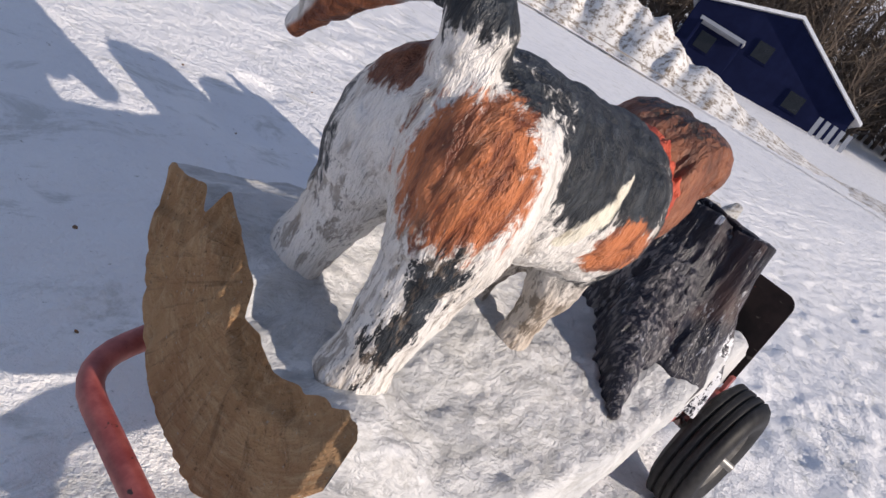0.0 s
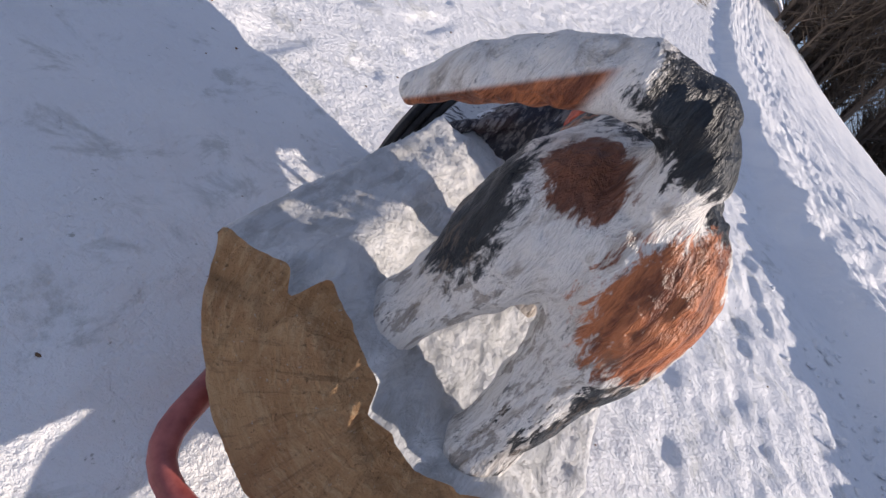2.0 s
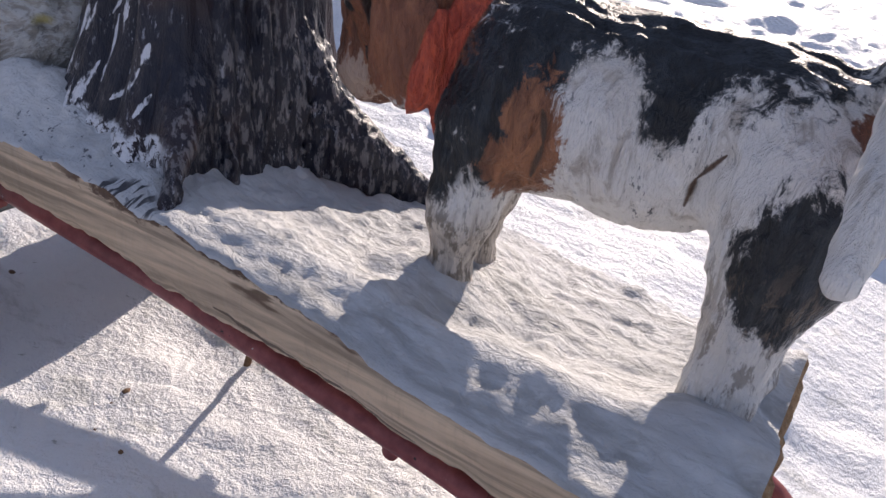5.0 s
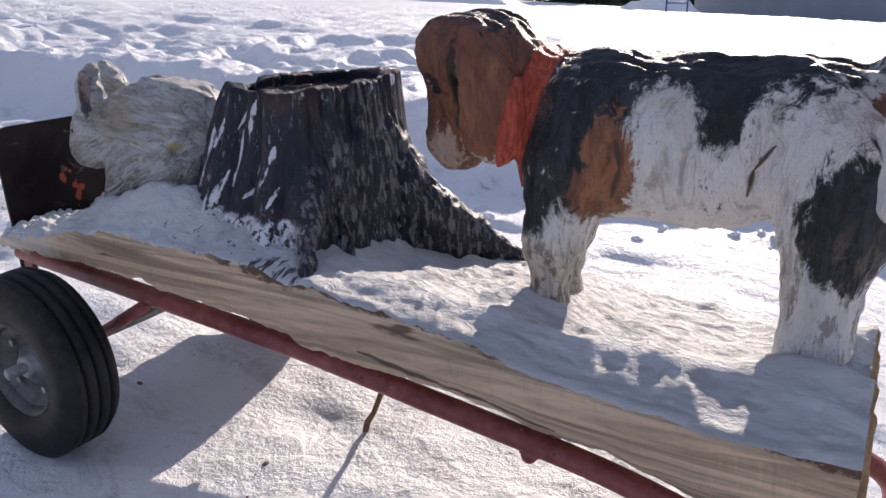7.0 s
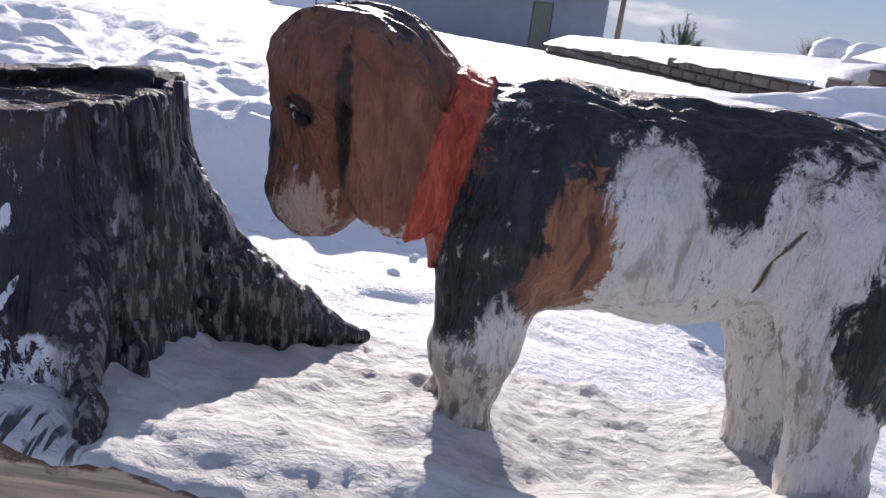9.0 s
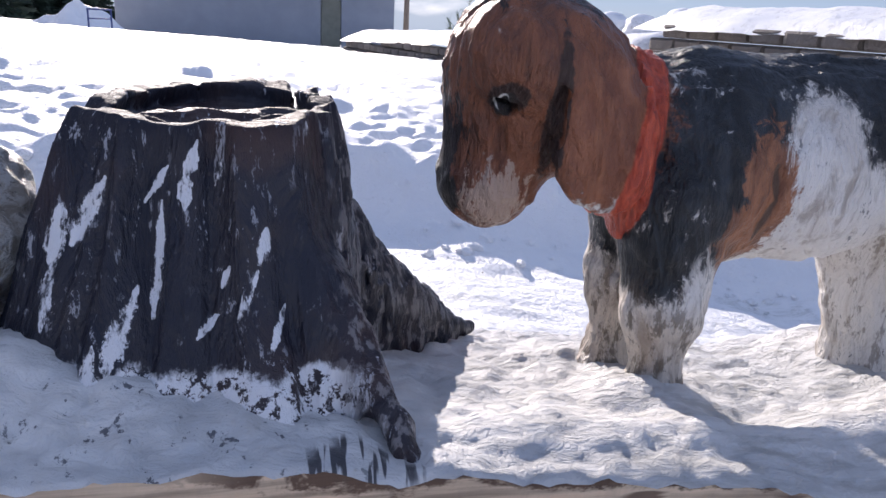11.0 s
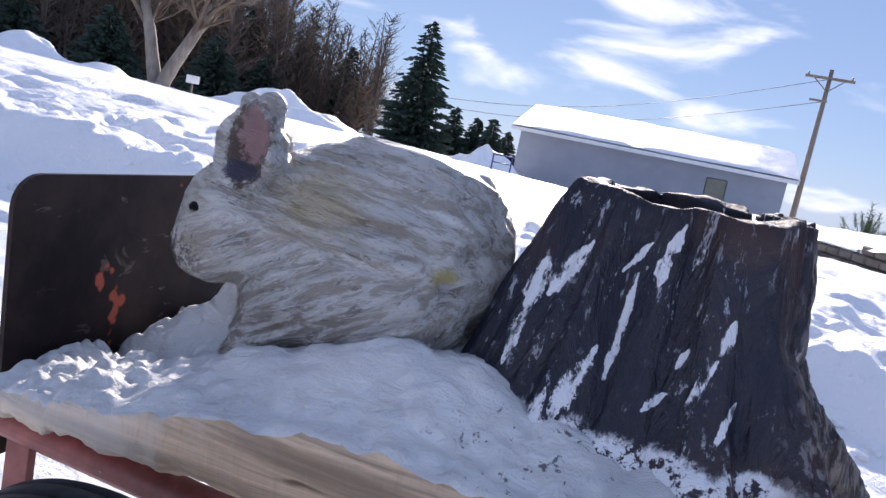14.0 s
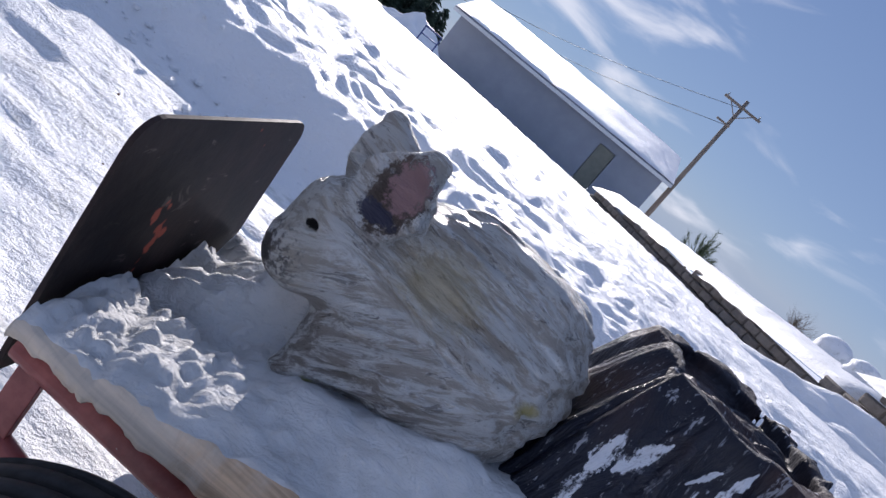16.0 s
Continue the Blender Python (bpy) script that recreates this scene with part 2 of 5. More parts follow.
    def bump(self, height, strength=0.4, dist=0.002, after=None):
        t = self.n.new("ShaderNodeBump")
        t.inputs["Strength"].default_value, t.inputs["Distance"].default_value = strength, dist
        self.l.new(height, t.inputs["Height"])
        if after is not None:
            self.l.new(after, t.inputs["Normal"])
        self.l.new(t.outputs[0], self.b.inputs["Normal"])
        return t.outputs[0]

    def colour(self, c):
        self.put(self.b.inputs["Base Color"], c)
        return self


def plain(name, dark, light, rough=0.6, scale=40, metal=0.0, bump=0.3, dist=0.001, stretch=None):
    m = Mat(name, rough, metal)
    a = m.noise(scale, 5, 0.6, stretch)
    b = m.noise(scale * 0.13, 3, 0.5)
    m.colour(m.mix(m.step(m.math("ADD", m.math("MULTIPLY", a, 0.6), m.math("MULTIPLY", b, 0.5)), 0.35, 0.75), dark, light))
    m.bump(a, bump, dist)
    return m.m


def snow_material():
    m = Mat("snow", 0.5)
    m.b.inputs["Specular IOR Level"].default_value = 0.35
    big, mid, fine, grit = m.noise(2.2, 3), m.noise(14, 4, 0.6), m.noise(70, 5, 0.65), m.noise(420, 2, 0.6)
    tone = m.mix(m.step(big, 0.3, 0.7), (0.86, 0.87, 0.89), (0.94, 0.94, 0.94))
    dirt = m.math("MULTIPLY", m.step(fine, 0.62, 0.74), m.step(mid, 0.50, 0.64))
    tone = m.mix(m.math("MULTIPLY", dirt, 0.75), tone, (0.36, 0.33, 0.28))
    # trodden yard: grey-green grime in long smears, and scraps of dirt
    yard = m.step(m.axis(1), 1.45, 1.25)
    smear = m.step(m.noise(9, 6, 0.72, (0.55, 1.0, 1), shift=(2, 5, 0), distort=0.6), 0.52, 0.66)
    tone = m.mix(m.math("MULTIPLY", m.math("MULTIPLY", smear, yard), 0.52), tone, (0.44, 0.45, 0.42))
    spot = m.math("MULTIPLY", m.step(m.noise(46, 5, 0.7, (0.6, 1.0, 1), shift=(7, 1, 0)), 0.655, 0.70), yard)
    tone = m.mix(m.math("MULTIPLY", spot, 0.55), tone, (0.20, 0.19, 0.15))
    m.colour(tone)
    h = m.math("ADD", m.math("MULTIPLY", mid, 1.0), m.math("MULTIPLY", fine, 0.36))
    h = m.math("ADD", h, m.math("MULTIPLY", grit, 0.10))
    m.bump(h, 0.9, 0.026)
    return m.m


def gravel_snow_material():
    m = Mat("dirty_snow", 0.7)
    a, b = m.noise(5, 6, 0.7), m.noise(25, 4, 0.6)
    m.colour(m.mix(m.step(m.math("ADD", a, m.math("MULTIPLY", b, 0.4)), 0.66, 0.84), (0.80, 0.79, 0.77), (0.22, 0.165, 0.11)))
    m.bump(b, 0.6, 0.05)
    return m.m


def white_paint_material():
    """White paint over chisel-cut wood."""
    m = Mat("white_painted_wood", 0.55)
    m.b.inputs["Specular IOR Level"].default_value = 0.22
    grain = m.noise(75, 6, 0.7, (0.6, 1, 1), distort=0.6)
    chips = m.noise(30, 4, 0.6, (0.8, 1, 1))
    blot = m.noise(9, 3)
    c = m.mix(m.step(blot, 0.3, 0.7), (0.55, 0.56, 0.57), (0.71, 0.71, 0.705))
    c = m.mix(m.math("MULTIPLY", m.step(grain, 0.64, 0.72), 0.5), c, (0.42, 0.40, 0.36))
    stain = m.math("MULTIPLY", m.step(m.noise(24, 5, 0.7, shift=(3, 7, 1)), 0.52, 0.66), 0.20)
    c = m.mix(stain, c, (0.46, 0.43, 0.39))
    # thin grey strokes round the hound's feet
    thin = m.math("MULTIPLY", m.step(m.noise(42, 6, 0.72, (0.22, 1, 1), shift=(5, 2, 8), distort=0.7), 0.45, 0.62), m.step(m.axis(0), 0.10, 0.22))
    c = m.mix(m.math("MULTIPLY", thin, 0.55), c, (0.36, 0.36, 0.345))
    # stray dabs of dark paint before the stump
    dab = m.math("MULTIPLY", m.step(m.noise(75, 5, 0.7, (1, 1, 0.6)), 0.60, 0.645), m.blob((-0.03, -0.065, 0.335), (0.13, 0.055, 0.05), None, 0.3))
    c = m.mix(m.math("MULTIPLY", dab, 0.85), c, (0.05, 0.055, 0.075))
    # dark brush fringe where the stump's foot meets the edge
    fringe = m.math("MULTIPLY", m.step(m.noise(190, 2, 0.5, (1, 0.1, 0.1)), 0.50, 0.56), m.blob((0.060, -0.098, 0.322), (0.042, 0.030, 0.020), m.math("SUBTRACT", m.noise(60, 3), 0.5), 0.25))
    c = m.mix(m.math("MULTIPLY", fringe, 0.9), c, (0.03, 0.03, 0.04))
    m.colour(c)
    m.bump(m.math("ADD", m.math("MULTIPLY", chips, 0.8), m.math("MULTIPLY", grain, 0.6)), 1.0, 0.011)
    return m.m


def raw_wood_material():
    m = Mat("sawn_pine", 0.65)
    g1 = m.noise(9, 5, 0.6, (0.16, 1.6, 2.6), distort=1.4)
    g3 = m.noise(17, 4, 0.6, (0.10, 1, 2.2), shift=(2, 5, 1), distort=0.8)
    g2 = m.noise(90, 4, 0.6, (0.06, 1, 1))
    saw = m.noise(120, 2, 0.5, (1, 0.15, 0.12))
    c = m.mix(m.step(g1, 0.38, 0.60), (0.32, 0.23, 0.155), (0.75, 0.55, 0.37))
    c = m.mix(m.math("MULTIPLY", m.step(g3, 0.56, 0.66), 0.6), c, (0.20, 0.135, 0.085))
    c = m.mix(m.math("MULTIPLY", m.step(g2, 0.5, 0.75), 0.5), c, (0.24, 0.17, 0.11))
    bark = m.math("MULTIPLY", m.step(m.noise(5, 4, 0.6, (0.7, 1, 4)), 0.68, 0.71), 0.9)
    rim = m.math("ADD", m.math("SUBTRACT", m.axis(2), m.math("SUBTRACT", 0.322, m.math("MULTIPLY", m.axis(0), 0.075))), m.math("MULTIPLY", m.math("SUBTRACT", m.noise(22, 6, 0.75, (0.5, 1, 1)), 0.5), 0.050))
    strip = m.math("MULTIPLY", m.math("MULTIPLY", m.step(rim, -0.012, -0.007), m.step(m.axis(0), -0.08, 0.0)), m.step(m.noise(17, 5, 0.7), 0.40, 0.46))
    c = m.mix(m.math("MAXIMUM", bark, strip), c, m.mix(g2, (0.06, 0.03, 0.018), (0.20, 0.11, 0.06)))
    ragged = m.math("MULTIPLY", m.math("SUBTRACT", m.noise(40, 5, 0.7, (0.3, 1, 1)), 0.5), 3.0)
    crack = m.math("MAXIMUM", m.stroke((0.170, 0, 0.243), (0.290, 0, 0.224), 0.0060, 0.0040, ragged, 0.3), m.stroke((0.270, 0, 0.227), (0.400, 0, 0.214), 0.0036, 0.0030, ragged, 0.3))
    c = m.mix(m.math("MULTIPLY", crack, 0.9), c, (0.085, 0.045, 0.025))
    wash = m.math("ADD", m.math("MULTIPLY", m.axis(0), -4.0), m.math("MULTIPLY", m.math("SUBTRACT", m.noise(38, 5, 0.7, (1, 1, 0.35)), 0.5), 1.2))
    c = m.mix(m.math("MULTIPLY", m.step(wash, 1.10, 1.55), 0.50), c, (0.66, 0.63, 0.57))
    c = m.mix(m.math("MULTIPLY", m.step(m.noise(45, 6, 0.75, (1, 0.3, 0.22), distort=0.8), 0.54, 0.70), 0.22), c, (0.22, 0.16, 0.11))
    m.colour(c)
    m.bump(m.math("ADD", m.math("MULTIPLY", g2, 0.6), m.math("MULTIPLY", saw, 0.8)), 0.7, 0.006)
    return m.m


def end_grain_material(name, dark, light, fleck):
    """Rough weathered end wood: growth rings about the pith, rays and pits."""
    m = Mat(name, 0.75)
    m.b.inputs["Specular IOR Level"].default_value = 0.25
    dy, dz = m.math("SUBTRACT", m.axis(1), 0.11), m.math("SUBTRACT", m.axis(2), 0.285)
    r = m.math("SQRT", m.math("ADD", m.math("MULTIPLY", dy, dy), m.math("MULTIPLY", dz, dz)))
    turn = m.n.new("ShaderNodeCombineXYZ")
    m.l.new(m.math("MULTIPLY", r, 1.0), turn.inputs[0])
    m.l.new(m.math("MULTIPLY", m.math("ARCTAN2", dz, dy), 0.20), turn.inputs[1])
    m.l.new(m.axis(0), turn.inputs[2])
    place, m.co = m.co, turn.outputs[0]
    ring = m.noise(150, 5, 0.7, (1, 0.16, 0.3), distort=0.4)
    ray = m.noise(60, 5, 0.7, (0.16, 1, 0.3), distort=0.5)
    m.co = place
    pits = m.noise(130, 5, 0.72)
    broad = m.noise(13, 4, 0.6, distort=0.6)
    c = m.mix(m.step(broad, 0.3, 0.7), dark, light)
    c = m.mix(m.math("MULTIPLY", m.step(ring, 0.46, 0.66), 0.50), c, fleck)
    c = m.mix(m.math("MULTIPLY", m.step(ray, 0.52, 0.68), 0.42), c, (0.10, 0.050, 0.022))
    c = m.mix(m.math("MULTIPLY", m.step(pits, 0.60, 0.68), 0.6), c, (0.05, 0.026, 0.012))
    c = m.mix(m.math("MULTIPLY", m.step(m.noise(210, 3, 0.6, shift=(3, 3, 3)), 0.66, 0.70), 0.7), c, (0.55, 0.48, 0.40))
    m.colour(c)
    m.bump(m.math("ADD", ring, m.math("ADD", pits, m.math("MULTIPLY", ray, 0.6))), 1.0, 0.010)
    return m.m


def hound_material():
    """Tricolour paint on a carved hound: white, black saddle, brown head and patches, red collar."""
    m = Mat("hound_paint", 0.42)
    fray = m.math("MULTIPLY", m.math("SUBTRACT", m.noise(85, 6, 0.75, (0.7, 1, 0.35), distort=0.5), 0.5), 1.7)
    small = m.math("MULTIPLY", m.math("SUBTRACT", m.noise(110, 4, 0.7), 0.5), 0.9)
    hair = m.noise(60, 5, 0.68, (0.9, 0.9, 0.22), distort=0.5)
    thin = m.noise(190, 4, 0.6, (1, 1, 0.25))
    white = m.mix(m.step(hair, 0.30, 0.50), (0.46, 0.41, 0.36), (0.80, 0.77, 0.73))
    white = m.mix(m.math("MULTIPLY", m.step(m.noise(9, 3, shift=(4, 2, 7)), 0.50, 0.66), 0.30), white, (0.52, 0.44, 0.36))
    speck = m.math("MULTIPLY", m.step(m.noise(95, 5, 0.75, (0.8, 0.8, 0.3), shift=(1, 2, 3)), 0.59, 0.64), m.step(m.noise(14, 3), 0.46, 0.60))
    white = m.mix(m.math("MULTIPLY", speck, 0.85), white, (0.07, 0.07, 0.075))
    black = m.mix(m.step(hair, 0.44, 0.66), (0.006, 0.009, 0.013), (0.030, 0.038, 0.047))
    brown = m.mix(m.step(hair, 0.30, 0.62), (0.105, 0.036, 0.021), (0.25, 0.088, 0.042))
    rust = m.mix(m.step(hair, 0.38, 0.60), (0.17, 0.042, 0.015), (0.54, 0.175, 0.066))
    red = m.mix(m.step(thin, 0.35, 0.7), (0.40, 0.050, 0.025), (0.70, 0.12, 0.055))
    rag = m.math("MULTIPLY", m.math("SUBTRACT", m.noise(90, 5, 0.75, (1, 1, 0.3), shift=(5, 1, 2)), 0.5), 4.5)
    c = white

    def lay(col, *blobs):
        nonlocal c
        for centre, radii, w in blobs:
            c = m.mix(m.blob(centre, radii, w), c, col)

    # saddle, shoulders and the lobe behind the white shoulder patch
    lay(black, ((0.445, 0.150, 0.578), (0.200, 0.125, 0.090), fray), ((0.322, 0.14, 0.455), (0.064, 0.12, 0.100), fray), ((0.340, 0.07, 0.400), (0.024, 0.06, 0.040), fray),
        ((0.488, 0.218, 0.503), (0.088, 0.045, 0.060), fray), ((0.400, 0.225, 0.500), (0.060, 0.045, 0.050), fray), ((0.614, 0.188, 0.538), (0.026, 0.040, 0.020), fray),
        ((0.360, 0.065, 0.455), (0.034, 0.06, 0.055), fray), ((0.489, 0.065, 0.512), (0.027, 0.09, 0.048), fray), ((0.375, 0.07, 0.505), (0.036, 0.07, 0.036), fray))
    lay(white, ((0.437, 0.06, 0.466), (0.035, 0.062, 0.068), fray), ((0.330, 0.08, 0.322), (0.062, 0.09, 0.072), fray))
    lay(black, ((0.302, 0.085, 0.388), (0.030, 0.060, 0.036), fray))
    far = m.step(m.axis(1), 0.165, 0.180)
    c = m.mix(m.math("MULTIPLY", far, m.stroke((0.428, 0, 0.508), (0.492, 0, 0.428), 0.008, 0.015, fray, 0.2)), c, m.mix(m.step(hair, 0.3, 0.55), (0.45, 0.40, 0.30), (0.78, 0.74, 0.62)))
    soft = m.mix(m.step(hair, 0.35, 0.7), (0.15, 0.056, 0.030), (0.40, 0.165, 0.080))
    lay(soft, ((0.388, 0.07, 0.446), (0.028, 0.06, 0.054), m.math("MULTIPLY", fray, 1.4)), ((0.376, 0.07, 0.410), (0.030, 0.05, 0.038), m.math("MULTIPLY", fray, 1.4)))
    lay(rust, ((0.388, 0.225, 0.438), (0.046, 0.05, 0.036), fray), ((0.643, 0.200, 0.456), (0.050, 0.056, 0.066), fray))
    lay(black, ((0.622, 0.044, 0.417), (0.050, 0.052, 0.064), fray), ((0.630, 0.222, 0.365), (0.016, 0.03, 0.035), rag), ((0.624, 0.212, 0.305), (0.012, 0.03, 0.045), rag))
    lay(brown, ((0.648, 0.092, 0.500), (0.042, 0.032, 0.036), fray))
    # legs: mottled grey and brown paint towards the paws
    shin = m.math("MULTIPLY", m.math("MULTIPLY", m.step(m.axis(2), 0.37, 0.32), m.step(m.axis(0), 0.40, 0.37)), 0.60)
    c = m.mix(shin, c, m.mix(m.step(hair, 0.35, 0.6), (0.30, 0.21, 0.145), (0.66, 0.54, 0.42)))
    paw = m.math("MULTIPLY", m.math("MULTIPLY", m.step(m.axis(2), 0.40, 0.33), m.step(m.axis(0), 0.56, 0.50)), m.step(m.noise(60, 5, 0.75, (1, 1, 0.4)), 0.49, 0.58))
    c = m.mix(m.math("MULTIPLY", paw, 0.8), c, (0.13, 0.095, 0.065))
    shank = m.math("MULTIPLY", m.math("MULTIPLY", m.step(m.axis(2), 0.44, 0.38), m.step(m.axis(0), 0.52, 0.54)), m.step(m.noise(75, 5, 0.75, (1, 1, 0.3), shift=(2, 3, 1)), 0.515, 0.60))
    c = m.mix(m.math("MULTIPLY", shank, 0.65), c, (0.17, 0.125, 0.09))
    # crease shade put into the colour along the stifle fold and the shoulder line
    near = m.step(m.axis(1), 0.105, 0.090)
    for a, b, r in (((0.543, 0, 0.478), (0.526, 0, 0.452), 0.0018), ((0.526, 0, 0.452), (0.522, 0, 0.424), 0.0026), ((0.392, 0, 0.470), (0.398, 0, 0.440), 0.0026), ((0.398, 0, 0.440), (0.388, 0, 0.405), 0.003)):
        c = m.mix(m.math("MULTIPLY", near, m.stroke(a, b, r, r * 0.8, m.math("MULTIPLY", rag, 0.5), 0.6)), c, (0.10, 0.055, 0.035))
    # tail: black over the bend, rust beneath the tip
    lay(black, ((0.664, 0.132, 0.582), (0.050, 0.060, 0.042), m.math("ADD", fray, m.math("MULTIPLY", rag, 0.25))))
    under = m.math("SUBTRACT", m.axis(2), m.math("ADD", 0.507, m.math("MULTIPLY", m.axis(1), 1.12)))
    under = m.math("MULTIPLY", m.math("MULTIPLY", m.step(under, 0.004, -0.004), m.step(under, -0.050, -0.044)), m.math("MULTIPLY", m.step(m.axis(1), 0.062, 0.050), m.step(m.axis(0), 0.615, 0.625)))
    c = m.mix(under, c, rust)
    # head, ear edge, eye, nose and pale muzzle
    lay(brown, ((0.205, 0.13, 0.515), (0.105, 0.14, 0.098), small), ((0.175, 0.13, 0.445), (0.05, 0.08, 0.06), small))
    tan = m.mix(m.step(hair, 0.35, 0.7), (0.20, 0.066, 0.034), (0.36, 0.135, 0.066))
    lay(tan, ((0.246, 0.06, 0.490), (0.034, 0.03, 0.056), small), ((0.246, 0.20, 0.490), (0.036, 0.03, 0.056), small))
    lay((0.035, 0.014, 0.010), ((0.207, 0.07, 0.506), (0.007, 0.05, 0.060), small), ((0.171, 0.07, 0.514), (0.014, 0.04, 0.012), small))
    lay((0.022, 0.011, 0.010), ((0.128, 0.13, 0.475), (0.016, 0.05, 0.055), rag), ((0.235, 0.13, 0.600), (0.080, 0.07, 0.026), rag))
    # eye: dark ball with a thin pale crescent before it
    lay((0.012, 0.009, 0.009), ((0.1700, 0.07, 0.5085), (0.0085, 0.04, 0.0095), small))
    lay((0.66, 0.64, 0.60), ((0.1672, 0.07, 0.5110), (0.0040, 0.04, 0.0066), None))
    lay((0.012, 0.009, 0.009), ((0.1682, 0.07, 0.5098), (0.0033, 0.04, 0.0064), None))
    lay((0.46, 0.33, 0.26), ((0.172, 0.085, 0.430), (0.026, 0.045, 0.028), m.math("MULTIPLY", m.math("SUBTRACT", m.noise(150, 5, 0.8, (1, 1, 0.45)), 0.5), 4.0)))
    lay((0.015, 0.012, 0.012), ((0.137, 0.13, 0.432), (0.012, 0.035, 0.022), small))
    # collar band
    s = m.math("ADD", m.math("MULTIPLY", m.math("SUBTRACT", m.axis(0), 0.284), 0.981), m.math("MULTIPLY", m.math("SUBTRACT", m.axis(2), 0.49), -0.196))
    s = m.math("ABSOLUTE", m.math("ADD", s, m.math("MULTIPLY", small, 0.003)))
    c = m.mix(m.step(s, 0.0157, 0.0133), c, red)
    m.colour(c)
    m.put(m.b.inputs["Roughness"], m.math("ADD", 0.30, m.math("MULTIPLY", thin, 0.3)))
    m.bump(m.math("ADD", hair, m.math("MULTIPLY", thin, 0.5)), 1.0, 0.012)
    return m.m


def stump_material():
    m = Mat("stump_paint", 0.4)
    m.b.inputs["Specular IOR Level"].default_value = 0.40
    streak = m.noise(22, 6, 0.68, (1, 1, 0.22), distort=1.0)
    dash = m.noise(24, 4, 0.6, (1.0, 1.0, 0.20), shift=(3, 1, 2), distort=1.0)
    fine = m.noise(140, 4, 0.65, (1, 1, 0.30))
    c = m.mix(m.step(streak, 0.36, 0.66), (0.007, 0.009, 0.021), (0.024, 0.023, 0.033))
    c = m.mix(m.math("MULTIPLY", m.step(m.noise(7, 3), 0.50, 0.66), 0.55), c, (0.075, 0.036, 0.026))
    # dry-brushed grey on the bark, with its speckled highlights put into the colour
    rub = m.math("MULTIPLY", m.step(m.noise(135, 5, 0.80, (1, 1, 0.20), shift=(1, 4, 2)), 0.575, 0.62), m.step(m.noise(12, 3, shift=(6, 2, 1)), 0.44, 0.58))
    c = m.mix(m.math("MULTIPLY", rub, 0.75), c, (0.42, 0.43, 0.47))
    side = m.math("MULTIPLY", m.step(m.axis(0), 0.030, 0.060), m.step(fine, 0.50, 0.60))
    c = m.mix(m.math("MULTIPLY", side, 0.50), c, (0.33, 0.31, 0.31))
    high = m.step(m.axis(2), 0.478, 0.500)
    w = m.math("ADD", m.math("MULTIPLY", dash, 0.86), m.math("MULTIPLY", high, 0.085))
    w = m.math("ADD", w, m.math("MULTIPLY", m.math("SUBTRACT", fine, 0.5), 0.24))
    mark = m.step(w, 0.640, 0.675)
    # the foot is white with dabs of dark paint
    line = m.math("ADD", m.axis(2), m.math("MULTIPLY", m.math("SUBTRACT", m.noise(55, 5, 0.75, (1, 1, 0.5)), 0.5), 0.030))
    foot = m.math("MULTIPLY", m.step(line, 0.358, 0.352), m.step(m.math("ADD", m.axis(0), m.math("MULTIPLY", m.axis(1), 0.2)), 0.055, 0.030))
    foot = m.math("MULTIPLY", foot, m.step(m.noise(85, 6, 0.78, (0.7, 1, 0.6), shift=(9, 3, 4)), 0.545, 0.515))
    # broad dry-brush strokes on the front
    fray = m.math("MULTIPLY", m.math("SUBTRACT", m.noise(125, 5, 0.78, (1, 1, 0.3)), 0.5), 4.2)
    front = m.step(m.axis(1), 0.080, 0.060)
    for a, b, ra, rb in (((-0.095, 0.465), (-0.116, 0.425), 0.0055, 0.0075), ((-0.123, 0.446), (-0.128, 0.410), 0.0075, 0.0085), ((-0.128, 0.410), (-0.134, 0.374), 0.0055, 0.0035),
                         ((-0.040, 0.489), (-0.047, 0.468), 0.0025, 0.0060), ((-0.047, 0.468), (-0.048, 0.448), 0.0062, 0.0040), ((-0.062, 0.452), (-0.067, 0.384), 0.0030, 0.0042), ((-0.076, 0.402), (-0.092, 0.358), 0.0040, 0.0110),
                         ((0.001, 0.438), (-0.003, 0.418), 0.0040, 0.0052), ((-0.004, 0.414), (-0.016, 0.384), 0.0034, 0.0028), ((-0.021, 0.415), (-0.026, 0.402), 0.0026, 0.0026), ((-0.028, 0.386), (-0.040, 0.374), 0.0028, 0.0034),
                         ((-0.058, 0.473), (-0.072, 0.451), 0.0026, 0.0034), ((-0.026, 0.476), (-0.030, 0.462), 0.0030, 0.0034), ((0.012, 0.392), (0.004, 0.366), 0.0026, 0.0032), ((-0.100, 0.372), (-0.104, 0.350), 0.0034, 0.0070)):
        mark = m.math("MAXIMUM", mark, m.math("MULTIPLY", front, m.stroke((a[0], 0, a[1]), (b[0], 0, b[1]), 0.66 * ra, 0.66 * rb, fray, 0.12)))
    mark = m.math("MULTIPLY", mark, m.step(m.noise(75, 5, 0.75, (1, 1, 0.35), shift=(2, 8, 5)), 0.40, 0.50))
    mark = m.math("MAXIMUM", mark, foot)
    c = m.mix(mark, c, (0.72, 0.73, 0.76))
    m.colour(c)
    m.put(m.b.inputs["Roughness"], m.math("ADD", m.math("ADD", 0.20, m.math("MULTIPLY", high, 0.32)), m.math("MULTIPLY", fine, 0.32)))
    m.bump(m.math("ADD", streak, m.math("MULTIPLY", fine, 0.32)), 1.0, 0.009)
    return m.m


